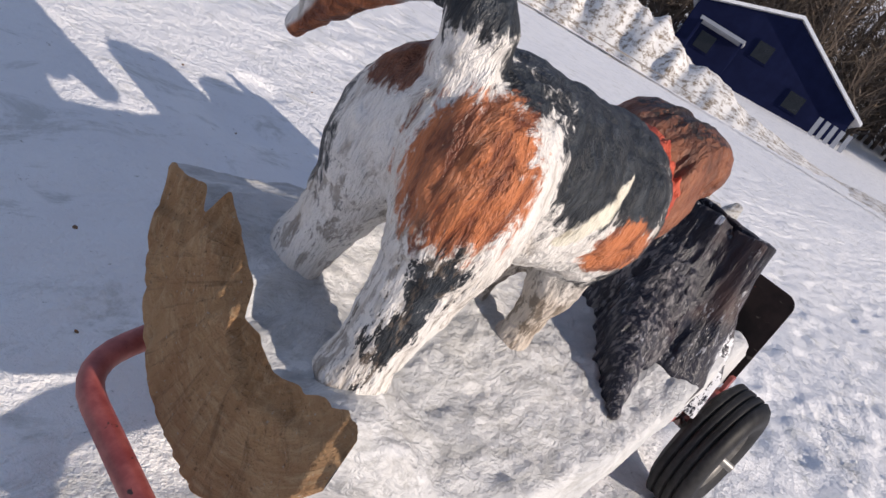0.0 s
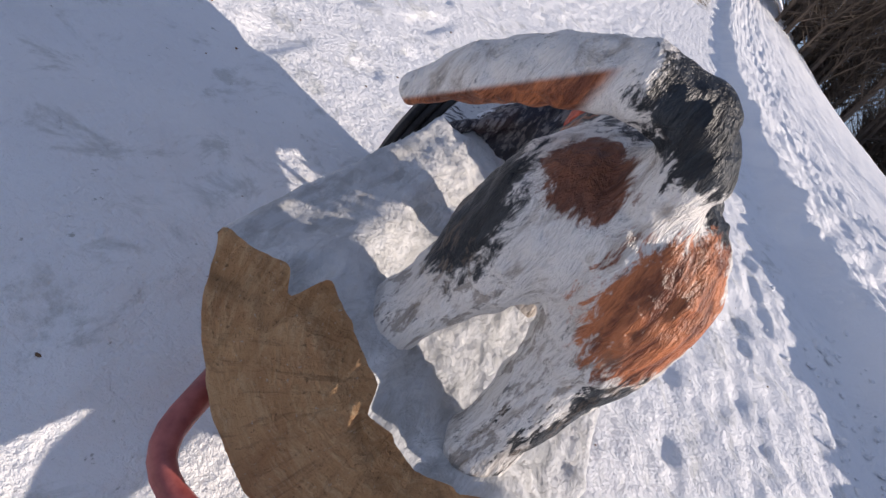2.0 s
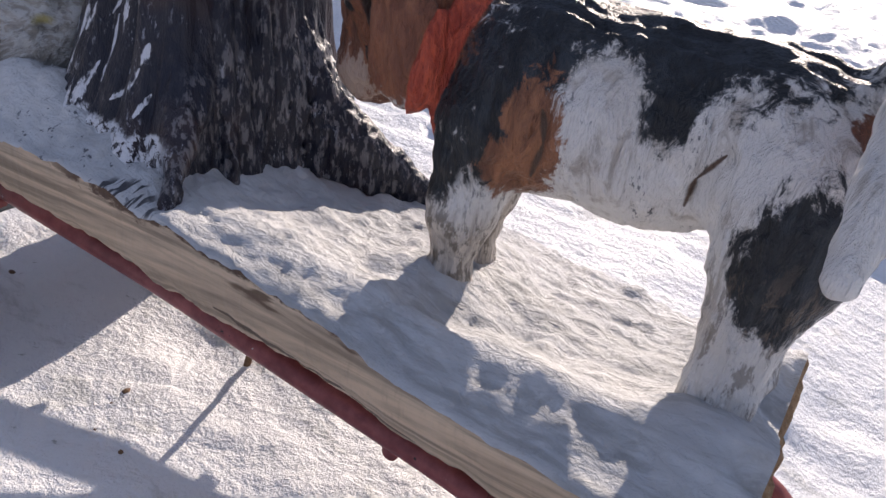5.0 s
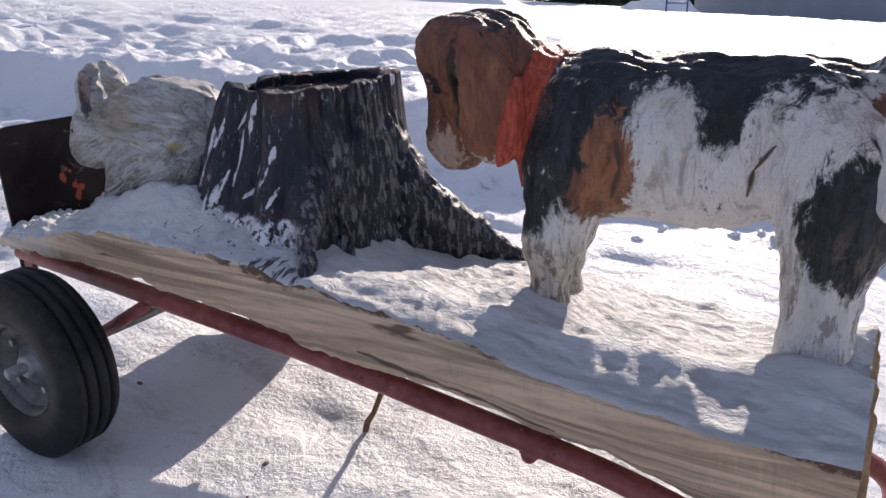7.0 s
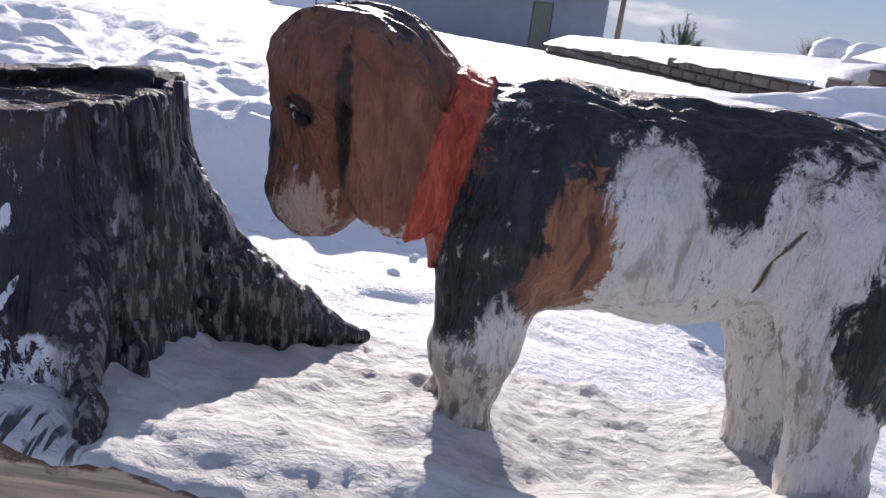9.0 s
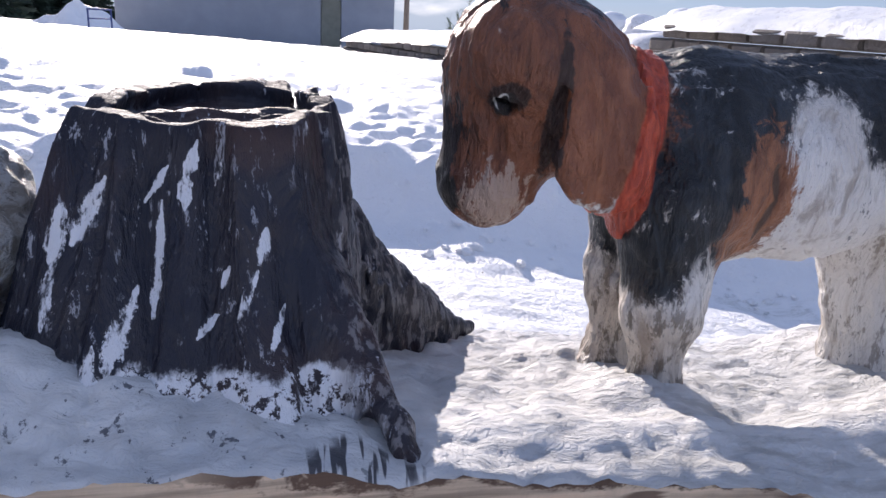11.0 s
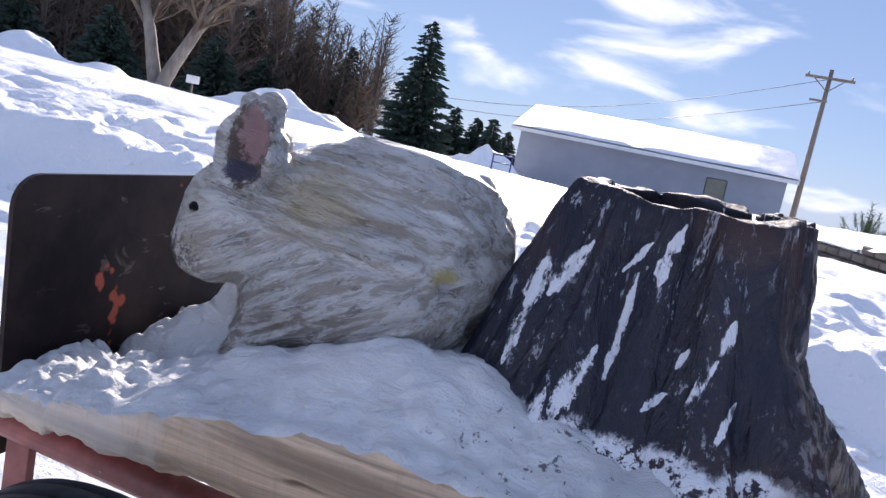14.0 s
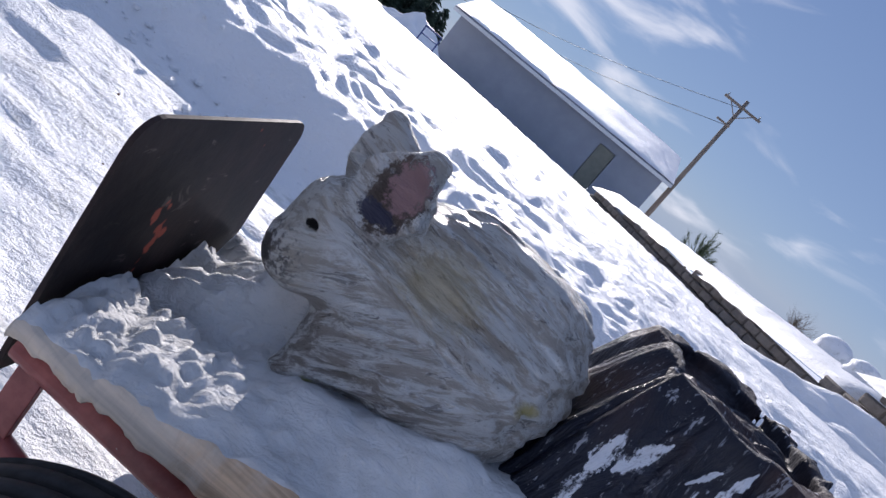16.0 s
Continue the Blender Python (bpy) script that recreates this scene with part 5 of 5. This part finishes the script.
def build_bare_tree(bearing, dist, height, stems, seed, label, spread=0.35, depth=3):
    rng = random.Random(seed)
    x, y = at_bearing(bearing, dist)
    top = thing("bare_tree", label, "tree", at=Matrix.Translation((x, y, level(x, y) - 0.15)))
    v, f = [], []
    starts = []
    for k in range(stems):
        a = 2 * math.pi * k / stems + rng.uniform(-0.4, 0.4)
        lean = Vector((math.cos(a) * spread, math.sin(a) * spread, 1))
        pts = [Vector((math.cos(a) * 0.1, math.sin(a) * 0.1, 0))]
        for s in range(5):
            lean = (lean + Vector((rng.uniform(-1, 1), rng.uniform(-1, 1), 0.6)) * 0.10).normalized()
            pts.append(pts[-1] + lean * height * 0.55 / 5)
        r0 = height * 0.028
        rad = [r0 * (1 - 0.11 * s) for s in range(6)]
        tube_data(pts, rad, 9, v, f, cap=False)
        starts.append((pts, rad, lean))
    part("trunk", (v, f), BARK, top)
    v, f = [], []
    for pts, rad, lean in starts:
        for s in range(2, 6):
            for _ in range(2):
                w = lean * 0.6 + Vector((rng.uniform(-1, 1), rng.uniform(-1, 1), rng.uniform(0.0, 0.7)))
                branch_data(rng, pts[s], w, height * rng.uniform(0.26, 0.40), rad[s] * 0.6, depth, v, f)
    part("crown", (v, f), BARE, top, "bare grey-brown branches")


def conifer_parts(top, height, width, seed, thin=1.0):
    rng = random.Random(seed)
    part("trunk", tube_data([(0, 0, -0.3), (0, 0, height * 0.95)], [height * 0.022, 0.02], 8), BARK, top)
    v, f = [], []
    n = int(46 * thin)
    for k in range(n):
        t = (k + 0.5) / n
        z = height * (0.05 + 0.95 * t)
        reach = width / 2 * (1 - t) ** 0.85 * rng.uniform(0.82, 1.12) + 0.08
        for j in range(max(4, int(13 * (1 - t) + 4))):
            a = rng.uniform(0, 2 * math.pi)
            L = reach * rng.uniform(0.75, 1.08)
            dx, dy = math.cos(a), math.sin(a)
            steps = max(2, int(L / 0.20))
            for s in range(steps):
                u = (s + rng.uniform(0.2, 1.0)) / steps
                px, py, pz = dx * L * u, dy * L * u, z - L * u * 0.22 + rng.uniform(-0.05, 0.05) + 0.1 * L * u * u
                w = rng.uniform(0.12, 0.27) * (0.6 + height / 16)
                q = rng.uniform(0, math.pi)
                b = len(v)
                ex, ey = math.cos(a + q - 1.5) * w, math.sin(a + q - 1.5) * w
                v += [(px, py, pz + 0.05), (px + dx * w * 1.5 + ex * 0.5, py + dy * w * 1.5 + ey * 0.5, pz - w * 0.5), (px + ex, py + ey, pz - w * 0.75), (px - ey * 0.6, py + ex * 0.6, pz - w * 0.35)]
                f += [(b, b + 1, b + 2), (b, b + 2, b + 3), (b, b + 3, b + 1), (b + 1, b + 3, b + 2)]
    part("crown", (v, f), NEEDLE, top, "dark green needles", smooth=False)


def build_conifer(bearing, dist, height, width, seed, label, group=""):
    x, y = at_bearing(bearing, dist)
    top = thing("spruce_tree", label, "tree", group, at=Matrix.Translation((x, y, level(x, y) - 0.1)))
    conifer_parts(top, height, width, seed)


build_conifer(20.3, 46, 7.6, 5.0, 3, "tall dark green spruce tree at the field's edge")
for k, (b, d, h, w) in enumerate(((17.3, 58, 3.9, 3.0), (15.6, 60, 3.6, 3.0), (14.4, 58, 3.7, 2.8), (13.2, 62, 3.2, 2.6), (35.0, 46, 3.6, 4.0), (42.0, 44, 3.4, 4.0), (31.5, 52, 3.6, 4.2), (47.5, 44, 3.2, 3.8))):
    build_conifer(b, d, h, w, 20 + k, "small dark green conifer among bare woods", "conifers at the field's edge")
build_bare_tree(38.7, 33, 10.5, 2, 5, "bare spreading tree with two pale stems", 0.40)
for k, (b, d, h, w) in enumerate(((25.5, 60, 6.4, 3.6), (28.5, 62, 7.5, 4.0), (33.0, 58, 7.0, 4.2), (36.5, 62, 8.5, 4.5), (40.5, 60, 9.0, 4.8), (44.0, 56, 8.0, 4.4), (49.0, 58, 9.5, 5.0), (53.0, 55, 8.4, 4.6))):
    build_conifer(b, d, h, w, 60 + k, "dark conifer standing within the bare woods", "conifers in the woods")


def build_post_box(bearing, dist, height):
    """A small white box on a thin post."""
    x, y = at_bearing(bearing, dist)
    z = level(x, y)
    top = thing("post_box", "small white box on a thin post beside the bare tree", "box", at=pose(x, y, z, 0, 0, bearing))
    part("post", tube_data([(0, 0, -0.3), (0, 0, height)], [0.045, 0.04], 8), POLE, top)
    part("box", box_data((-0.24, -0.14, height), (0.24, 0.14, height + 0.30)), WHITE_TRIM, top, "white painted box", smooth=False, bevel=0.02)


build_post_box(36.5, 31, 0.36)


def build_stand(bearing, dist):
    """Low blue tubular stand before the snow heap."""
    x, y = at_bearing(bearing, dist)
    top = thing("metal_stand", "low blue tubular metal stand in the snow", "stand", at=pose(x, y, level(x, y), 0, 0, bearing))
    for s in (-0.36, 0.36):
        part("leg", tube_data([(s, 0, -0.2), (s, 0, 0.62)], [0.03, 0.03], 8), BLUE_STEEL, top)
    part("top_bar", tube_data([(-0.40, 0, 0.62), (0.40, 0, 0.62)], [0.032, 0.032], 8), BLUE_STEEL, top)
    part("cross_bar", tube_data([(-0.36, 0, 0.32), (0.36, 0, 0.32)], [0.022, 0.022], 8), BLUE_STEEL, top)


build_stand(13.4, 29)


def build_woods():
    """Far bare woods behind the field, as one mass of stems and twigs."""
    rng = random.Random(11)
    for name, mat, arc, label, n in (("far_woods", BARE, (23, 75), "bare grey-brown winter woods", 430), ("russet_woods", RUSSET, (24, 62), "russet oak saplings in the woods", 70), ("hillside_woods", BARE, (76, 140), "bare woods on the rising hillside", 380)):
        v, f = [], []
        for k in range(n):
            b = rng.uniform(*arc)
            d = rng.uniform(50, 78) if name != "hillside_woods" else rng.uniform(44, 68)
            x, y = at_bearing(b, d)
            z = level(x, y) - 0.3
            h = rng.uniform(6, 13) * (0.6 if name == "russet_woods" else 1) * (0.75 if b < 30 else 1)
            tube_data([(x, y, z), (x + rng.uniform(-0.3, 0.3), y, z + h * 0.5), (x + rng.uniform(-0.6, 0.6), y, z + h)], [h * 0.014, h * 0.010, 0.02], 5, v, f, cap=False)
            for _ in range(60):
                t = rng.uniform(0.06, 1)
                a = rng.uniform(0, 2 * math.pi)
                L = h * 0.24 * (1.15 - t) * rng.uniform(0.6, 1.4) + 0.35
                p = Vector((x + rng.uniform(-0.2, 0.2), y, z + h * t))
                q = p + Vector((math.cos(a) * L, math.sin(a) * L, L * rng.uniform(0.3, 1.1)))
                s = Vector((-math.sin(a), math.cos(a), 0)) * (0.055 if name != "russet_woods" else 0.09)
                i = len(v)
                v += [p - s, p + s, q, p + Vector((0, 0, 0.06))]
                f += [(i, i + 1, i + 2), (i, i + 2, i + 3), (i + 1, i + 3, i + 2), (i, i + 3, i + 1)]
                for _ in range(3):
                    u = p.lerp(q, rng.uniform(0.3, 0.95))
                    e = u + Vector((rng.uniform(-1, 1), rng.uniform(-1, 1), rng.uniform(0, 1))) * L * 0.45
                    i = len(v)
                    v += [u - s * 0.6, u + s * 0.6, e]
                    f += [(i, i + 1, i + 2)]
        tagged(part(name, (v, f), mat, smooth=False), label, "woods", kind="stuff")


build_woods()


def snow_pile(bearing, dist, width, deep, height, seed, label):
    x0, y0 = at_bearing(bearing, dist)
    n = 48
    c, s = math.cos(radians(bearing)), math.sin(radians(bearing))
    v, f = [], []
    for i in range(n + 1):
        for j in range(n + 1):
            u, w = i / n * 2 - 1, j / n * 2 - 1
            x, y = x0 + u * width / 2 * c - w * deep / 2 * s, y0 + u * width / 2 * s + w * deep / 2 * c
            r = math.hypot(u, w)
            h = max(0.0, 1 - r) ** 0.8 * (0.75 + 0.7 * noise.noise((u * 2.1, w * 2.1, seed))) + 0.16 * max(0.0, 1 - r) * noise.noise((u * 7, w * 7, seed + 4))
            v.append((x, y, level(x, y) - 0.25 + (height + 0.25) * h))
    for i in range(n):
        for j in range(n):
            a = i * (n + 1) + j
            f.append((a, a + n + 1, a + n + 2, a + 1))
    tagged(part("snow_heap", (v, f), SNOW), label, "snow pile", "snow piles")


snow_pile(29.3, 27, 6.6, 3.2, 1.15, 1, "broad heap of ploughed white snow in the field")
snow_pile(14.4, 32, 4.2, 2.6, 1.0, 6, "lumpy heap of ploughed snow beside the barn")
snow_pile(46, 26, 6.0, 3.0, 0.7, 9, "low heap of ploughed white snow in the field")

snow_pile(-28.8, 9.2, 5.4, 1.7, 0.50, 12, "drift of white snow at the foot of the block wall")


# ---- retaining wall of concrete blocks with a cap of snow ----
def build_wall():
    A, C = Vector((1.25, 22.6, 0)), Vector((6.6, 3.2, 0))
    d = (C - A).normalized()
    nrm = Vector((d.y, -d.x, 0))
    if nrm.x > 0:
        nrm = -nrm
    L = (C - A).length
    top = thing("retaining_wall", "grey-brown concrete block retaining wall capped with snow", "retaining wall", at=Matrix.Translation(A))
    tagged(top, kind="structure")
    inv = top.matrix_basis.inverted()
    zbase = lambda s: float(np.interp(s, [0, 8, 13, L], [-0.72, -0.50, -0.25, -0.05]))
    ztop = lambda s: float(np.interp(s, [0.2, 12.6], [-0.27, 0.20])) if s < 13.1 else float(np.interp(s, [13.1, L], [0.56, 0.64]))
    bw, bh = 0.50, 0.178
    rng = random.Random(3)
    v, f = [], []
    # rounded-face block, built once
    prof = [(-0.5, -0.01), (-0.455, 0.045), (-0.30, 0.082), (0.0, 0.090), (0.30, 0.074), (0.455, 0.050), (0.5, -0.01), (0.5, -0.22), (-0.5, -0.22)]
    n = len(prof)
    for z, k in ((0.007, 0.45), (0.034, 1.0), (bh - 0.034, 1.0), (bh - 0.007, 0.45)):
        for a, b in prof:
            v.append((a * (bw - 0.012), b * k if b > 0 else b, z))
    for r in range(3):
        for k in range(n):
            f.append((r * n + k, r * n + (k + 1) % n, (r + 1) * n + (k + 1) % n, (r + 1) * n + k))
    f += [tuple(reversed(range(n))), tuple(range(3 * n, 4 * n))]
    me = mesh("wall_block", v, f, False)
    me.materials.append(BLOCK)
    rot = Matrix.Rotation(math.atan2(d.y, d.x), 4, "Z")
    flip = 1 if (rot @ Vector((0, 1, 0))).dot(nrm) > 0 else -1
    course = -0.66
    r = 0
    while course < 0.75:
        s = (0.25 if r % 2 else 0.0)
        while s < L - bw:
            if course + bh <= ztop(s) + 0.05 and course > zbase(s) - 0.3:
                o = new("block", me)
                o.parent = top
                o.matrix_basis = inv @ Matrix.Translation(A + d * (s + bw / 2) + nrm * (0.015 * (0.75 - course) + rng.uniform(-0.008, 0.008)) + Vector((0, 0, course))) @ rot @ Matrix.Diagonal((1, flip, 1, 1)) @ Matrix.Rotation(rng.uniform(-0.015, 0.015), 4, "Z")
            s += bw
        course += bh
        r += 1
    # snow cap with drips, and the drift at the foot
    for s0, s1 in ((-0.25, 13.05), (12.9, L + 0.4)):
        v, f = [], []
        m, k = int((s1 - s0) / 0.12), 10
        for i in range(m + 1):
            s = s0 + (s1 - s0) * i / m
            zt = ztop(min(max(s, s0 + 0.3), s1 - 0.3)) - 0.02
            for j in range(k + 1):
                u = j / k
                a = math.pi * u * 0.62
                o = 0.12 - 1.5 * u
                wob = noise.noise((s * 1.3, u * 3, 2)) * 0.05 + noise.noise((s * 4, u * 6, 5)) * 0.02
                edge = 1 - max(0, 1 - min(s - s0, s1 - s) / 0.4) ** 2
                p = A + d * s + nrm * (o + 0.05 * math.sin(s * 2.3)) + Vector((0, 0, zt + (0.30 * math.sin(min(a, 1.57)) ** 0.6 + wob) * edge - (0.04 if j == 0 else 0)))
                v.append(p - A)
        for i in range(m):
            for j in range(k):
                b = i * (k + 1) + j
                f.append((b, b + 1, b + k + 2, b + k + 1))
        part("snow_cap", (v, f), SNOW, top, "thick cap of white snow")
    # yard of snow behind the wall
    rng = random.Random(8)
    for s, o, hgt, w in ((11.9, -0.9, 0.50, 0.28), (12.7, -1.0, 0.58, 0.30), (10.2, -1.6, 0.6, 0.35)):
        p = A + d * s + nrm * o + Vector((0, 0, ztop(s) + 0.1))
        v, f = [], []
        n = 18
        for i in range(n + 1):
            for j in range(n):
                a, b = math.pi * i / n, 2 * math.pi * j / n
                rr = math.sin(a) * w * (1 + 0.25 * noise.noise((math.cos(b) * 2, math.sin(b) * 2, a * 2 + s)))
                v.append((rr * math.cos(b), rr * math.sin(b), hgt * (0.5 - 0.5 * math.cos(a)) - 0.05))
        for i in range(n):
            for j in range(n):
                f.append((i * n + j, i * n + (j + 1) % n, (i + 1) * n + (j + 1) % n, (i + 1) * n + j))
        tagged(part("snowy_boulder", (v, f), SNOW, at=Matrix.Translation(p)), "rounded garden boulder buried in white snow behind the wall", "boulder", "snowy boulders")


build_wall()


def build_small_house():
    x, y = at_bearing(-16.8, 52)
    z = level(x, y) - 0.9
    top = thing("far_house", "low pale house with a snowy roof behind the wall", "house", at=pose(x, y, z, 0, 0, -14))
    part("wall", box_data((-3.2, 0, 0), (3.2, 5, 1.5)), WHITE_TRIM, top, smooth=False)
    for s in (0, 1):
        ya, yb = (-0.4, 2.5) if s == 0 else (5.4, 2.5)
        v = [(a, b, c + h) for h in (0, 0.22) for a, b, c in ((-3.5, ya, 1.45), (3.5, ya, 1.45), (3.5, yb, 2.5), (-3.5, yb, 2.5))]
        part("roof", (v, [(0, 3, 2, 1), (4, 5, 6, 7), (0, 1, 5, 4), (1, 2, 6, 5), (2, 3, 7, 6), (3, 0, 4, 7)]), SNOW, top, "snow-covered roof", smooth=False)


build_small_house()
def build_spiky_shrub(bearing, dist, height, seed):
    """Low evergreen with upright bundles of long needles."""
    rng = random.Random(seed)
    x, y = at_bearing(bearing, dist)
    top = thing("evergreen_shrub", "low spiky pale green evergreen shrub behind the wall", "shrub", at=Matrix.Translation((x, y, level(x, y) - 0.1)))
    part("trunk", tube_data([(0, 0, -0.3), (0.05, 0, height * 0.7)], [0.09, 0.05], 8), BARK, top)
    v, f = [], []
    for _ in range(26):
        a, lean = rng.uniform(0, 2 * math.pi), rng.uniform(0.1, 1.0)
        tip = Vector((math.cos(a) * lean * height * 0.42, math.sin(a) * lean * height * 0.42, height * rng.uniform(0.55, 0.95) * (1.1 - 0.35 * lean)))
        tube_data([(0, 0, height * 0.25), tip * 0.6 + Vector((0, 0, height * 0.12)), tip], [0.03, 0.022, 0.012], 4, v, f, cap=False)
        for _ in range(34):
            d = (tip.normalized() * 0.5 + Vector((rng.uniform(-1, 1), rng.uniform(-1, 1), rng.uniform(-0.1, 1.0)))).normalized() * rng.uniform(0.22, 0.42)
            p = tip * rng.uniform(0.72, 1.0)
            w = d.orthogonal().normalized() * 0.016
            i = len(v)
            v += [p - w, p + w, p + d]
            f += [(i, i + 1, i + 2)]
    part("crown", (v, f), YUCCA, top, "pale green upright needles", smooth=False)


build_spiky_shrub(-11.9, 40, 2.9, 77)
build_bare_tree(-20.5, 60, 4.2, 2, 15, "small bare tree far behind the wall", 0.3, 2)


# ---- blue house and the road's edge up the slope ----
def build_blue_house():
    bx, by = at_bearing(110.6, 40)
    z = level(bx, by) + 0.25
    top = thing("blue_house", "dark blue gabled house with a snowy roof edge", "house", at=pose(bx, by, z, 0, 0, 110.6))
    R, Lw, D = 4.7, -4.6, 8.0
    er, ek, el = 1.55, 4.0, 2.55
    # gable wall towards the yard, with side walls and back
    v = [(x, y, h) for y in (0.0, 0.2) for x, h in ((Lw, -0.8), (R, -0.8), (R, er), (0.0, ek), (Lw, el))]
    part("wall", (v, [(0, 1, 2, 3, 4), (9, 8, 7, 6, 5)] + [(k, 5 + k, 5 + (k + 1) % 5, (k + 1) % 5) for k in range(5)]), BLUE, top, "dark blue gable wall", smooth=False)
    part("wall", box_data((Lw, 0.2, -0.8), (Lw + 0.2, D, el)), BLUE, top, smooth=False)
    part("wall", box_data((R - 0.2, 0.2, -0.8), (R, D, er)), BLUE, top, smooth=False)
    for (xa, za), (xb, zb) in (((R + 0.4, er - 0.2), (0.0, ek + 0.04)), ((Lw - 0.4, el - 0.12), (0.0, ek + 0.04))):
        v = [(x, y, h + u) for u in (0.0, 0.16) for x, y, h in ((xa, -0.35, za), (xa, D, za), (xb, D, zb), (xb, -0.35, zb))]
        part("roof", (v, [(0, 1, 2, 3), (7, 6, 5, 4), (0, 4, 5, 1), (1, 5, 6, 2), (2, 6, 7, 3), (3, 7, 4, 0)]), SNOW, top, "white snow along the roof", smooth=False)
    for x, h in ((-3.2, 0.9), (-0.6, 1.9), (2.0, 0.7)):
        w = part("window", box_data((x - 0.5, -0.05, h - 0.5), (x + 0.5, -0.012, h + 0.5)), BLUE, top, smooth=False)
        part("pane", box_data((x - 0.42, -0.075, h - 0.42), (x + 0.42, -0.054, h + 0.42)), GLASS, w, smooth=False)
    part("porch_roof", box_data((-3.9, -1.6, 1.55), (-1.5, -0.01, 1.72)), SIDING, top, "grey porch roof", smooth=False)
    for x in (-3.8, -1.6):
        part("porch_post", box_data((x - 0.06, -1.5, -0.6), (x + 0.06, -1.38, 1.55)), BLUE, top, smooth=False)
    for k in range(5):
        part("deck_board", box_data((3.3 + 0.38 * k, -1.2, -0.4), (3.52 + 0.38 * k, -1.12, 0.7)), SIDING, top, smooth=False)


def build_roadside():
    """Ploughed roadside bank with sand and dead grass, up the slope beyond the yard."""
    n, m = 220, 14
    v, f = [], []
    for i in range(n + 1):
        b = 88 + 60 * i / n
        for j in range(m + 1):
            u = j / m
            d = 21.0 + 6.5 * u + 3.0 * max(0, b - 112) / 36
            x, y = at_bearing(b, d)
            h = math.sin(math.pi * min(u * 1.15, 1)) ** 0.7 * (0.85 + 0.5 * noise.noise((b * 0.21, u * 2, 1))) + 0.22 * noise.noise((b * 0.9, u * 5, 7)) * (u > 0)
            v.append((x, y, level(x, y) - 0.12 + 1.65 * max(h, 0) * (0 if j in (0, m) else 1) * float(0.16 + 0.84 * ramp(b, 105, 121))))
    for i in range(n):
        for j in range(m):
            a = i * (m + 1) + j
            f.append((a, a + 1, a + m + 2, a + m + 1))
    tagged(part("roadside_bank", (v, f), DIRTY_SNOW), "sandy ploughed snow bank along the road", "snow bank", kind="structure")


build_roadside()


def build_sand_strip():
    """Tan sand spread along the road before the bank."""
    rng = random.Random(4)
    v, f = [], []
    n = 120
    for i in range(n + 1):
        b = 96 + 34 * i / n
        near = 19.6 + 3.0 * max(0, b - 112) / 36
        wide = (0.25 + 0.9 * float(ramp(b, 110, 121))) * rng.uniform(0.6, 1.2)
        for k in range(4):
            x, y = at_bearing(b, near + 0.9 - wide * (1 - k / 3))
            v.append((x, y, level(x, y) + 0.22))
    for i in range(n):
        for k in range(3):
            a = i * 4 + k
            f.append((a, a + 1, a + 5, a + 4))
    tagged(part("sand_strip", (v, f), SAND), "tan sand spread along the edge of the snowy road", "sand", kind="structure")


build_sand_strip()
build_blue_house()


# ---- loose bits on the snow ----
def scatter(name, label, category, mat, count, seed, size, where, flat=0.7):
    """Small lumps lying on the snow, as one object."""
    rng = random.Random(seed)
    v, f = [], []
    base = [Vector((0, 0, 1)), Vector((0, 0, -1))] + [Vector((math.cos(k * 1.2566), math.sin(k * 1.2566), 0.45)) for k in range(5)] + [Vector((math.cos(k * 1.2566 + 0.63), math.sin(k * 1.2566 + 0.63), -0.45)) for k in range(5)]
    for _ in range(count):
        x, y = where(rng)
        s = size[0] + (size[1] - size[0]) * rng.random() ** 3
        z = level(x, y) + s * 0.25
        i = len(v)
        turn = Matrix.Rotation(rng.uniform(0, 6.3), 3, "Z") @ Matrix.Rotation(rng.uniform(-0.5, 0.5), 3, "X")
        sx, sy = rng.uniform(0.7, 1.5), rng.uniform(0.6, 1.1)
        for q in base:
            w = turn @ Vector((q.x * sx, q.y * sy, q.z * flat)) * s * rng.uniform(0.8, 1.2)
            v.append((x + w.x, y + w.y, z + w.z))
        for k in range(5):
            n = (k + 1) % 5
            f += [(i, i + 2 + k, i + 2 + n), (i + 1, i + 7 + n, i + 7 + k), (i + 2 + k, i + 7 + k, i + 2 + n), (i + 2 + n, i + 7 + k, i + 7 + n)]
    tagged(part(name, (v, f), mat, smooth=False), label, category, kind="stuff")


scatter("snow_clods", "small white clods fallen along the foot of the snow bank", "snow", SNOW, 260, 5, (0.005, 0.024), lambda r: (r.uniform(-2.6, 1.4), 1.52 + abs(r.gauss(0, 0.16)) * (-1 if r.random() < 0.7 else 1)))
scatter("bark_crumbs", "dark crumbs of bark and grit on the snow", "debris", TWIG, 170, 7, (0.0015, 0.006), lambda r: (r.uniform(-2.6, 1.2), r.uniform(-2.2, 1.3)))
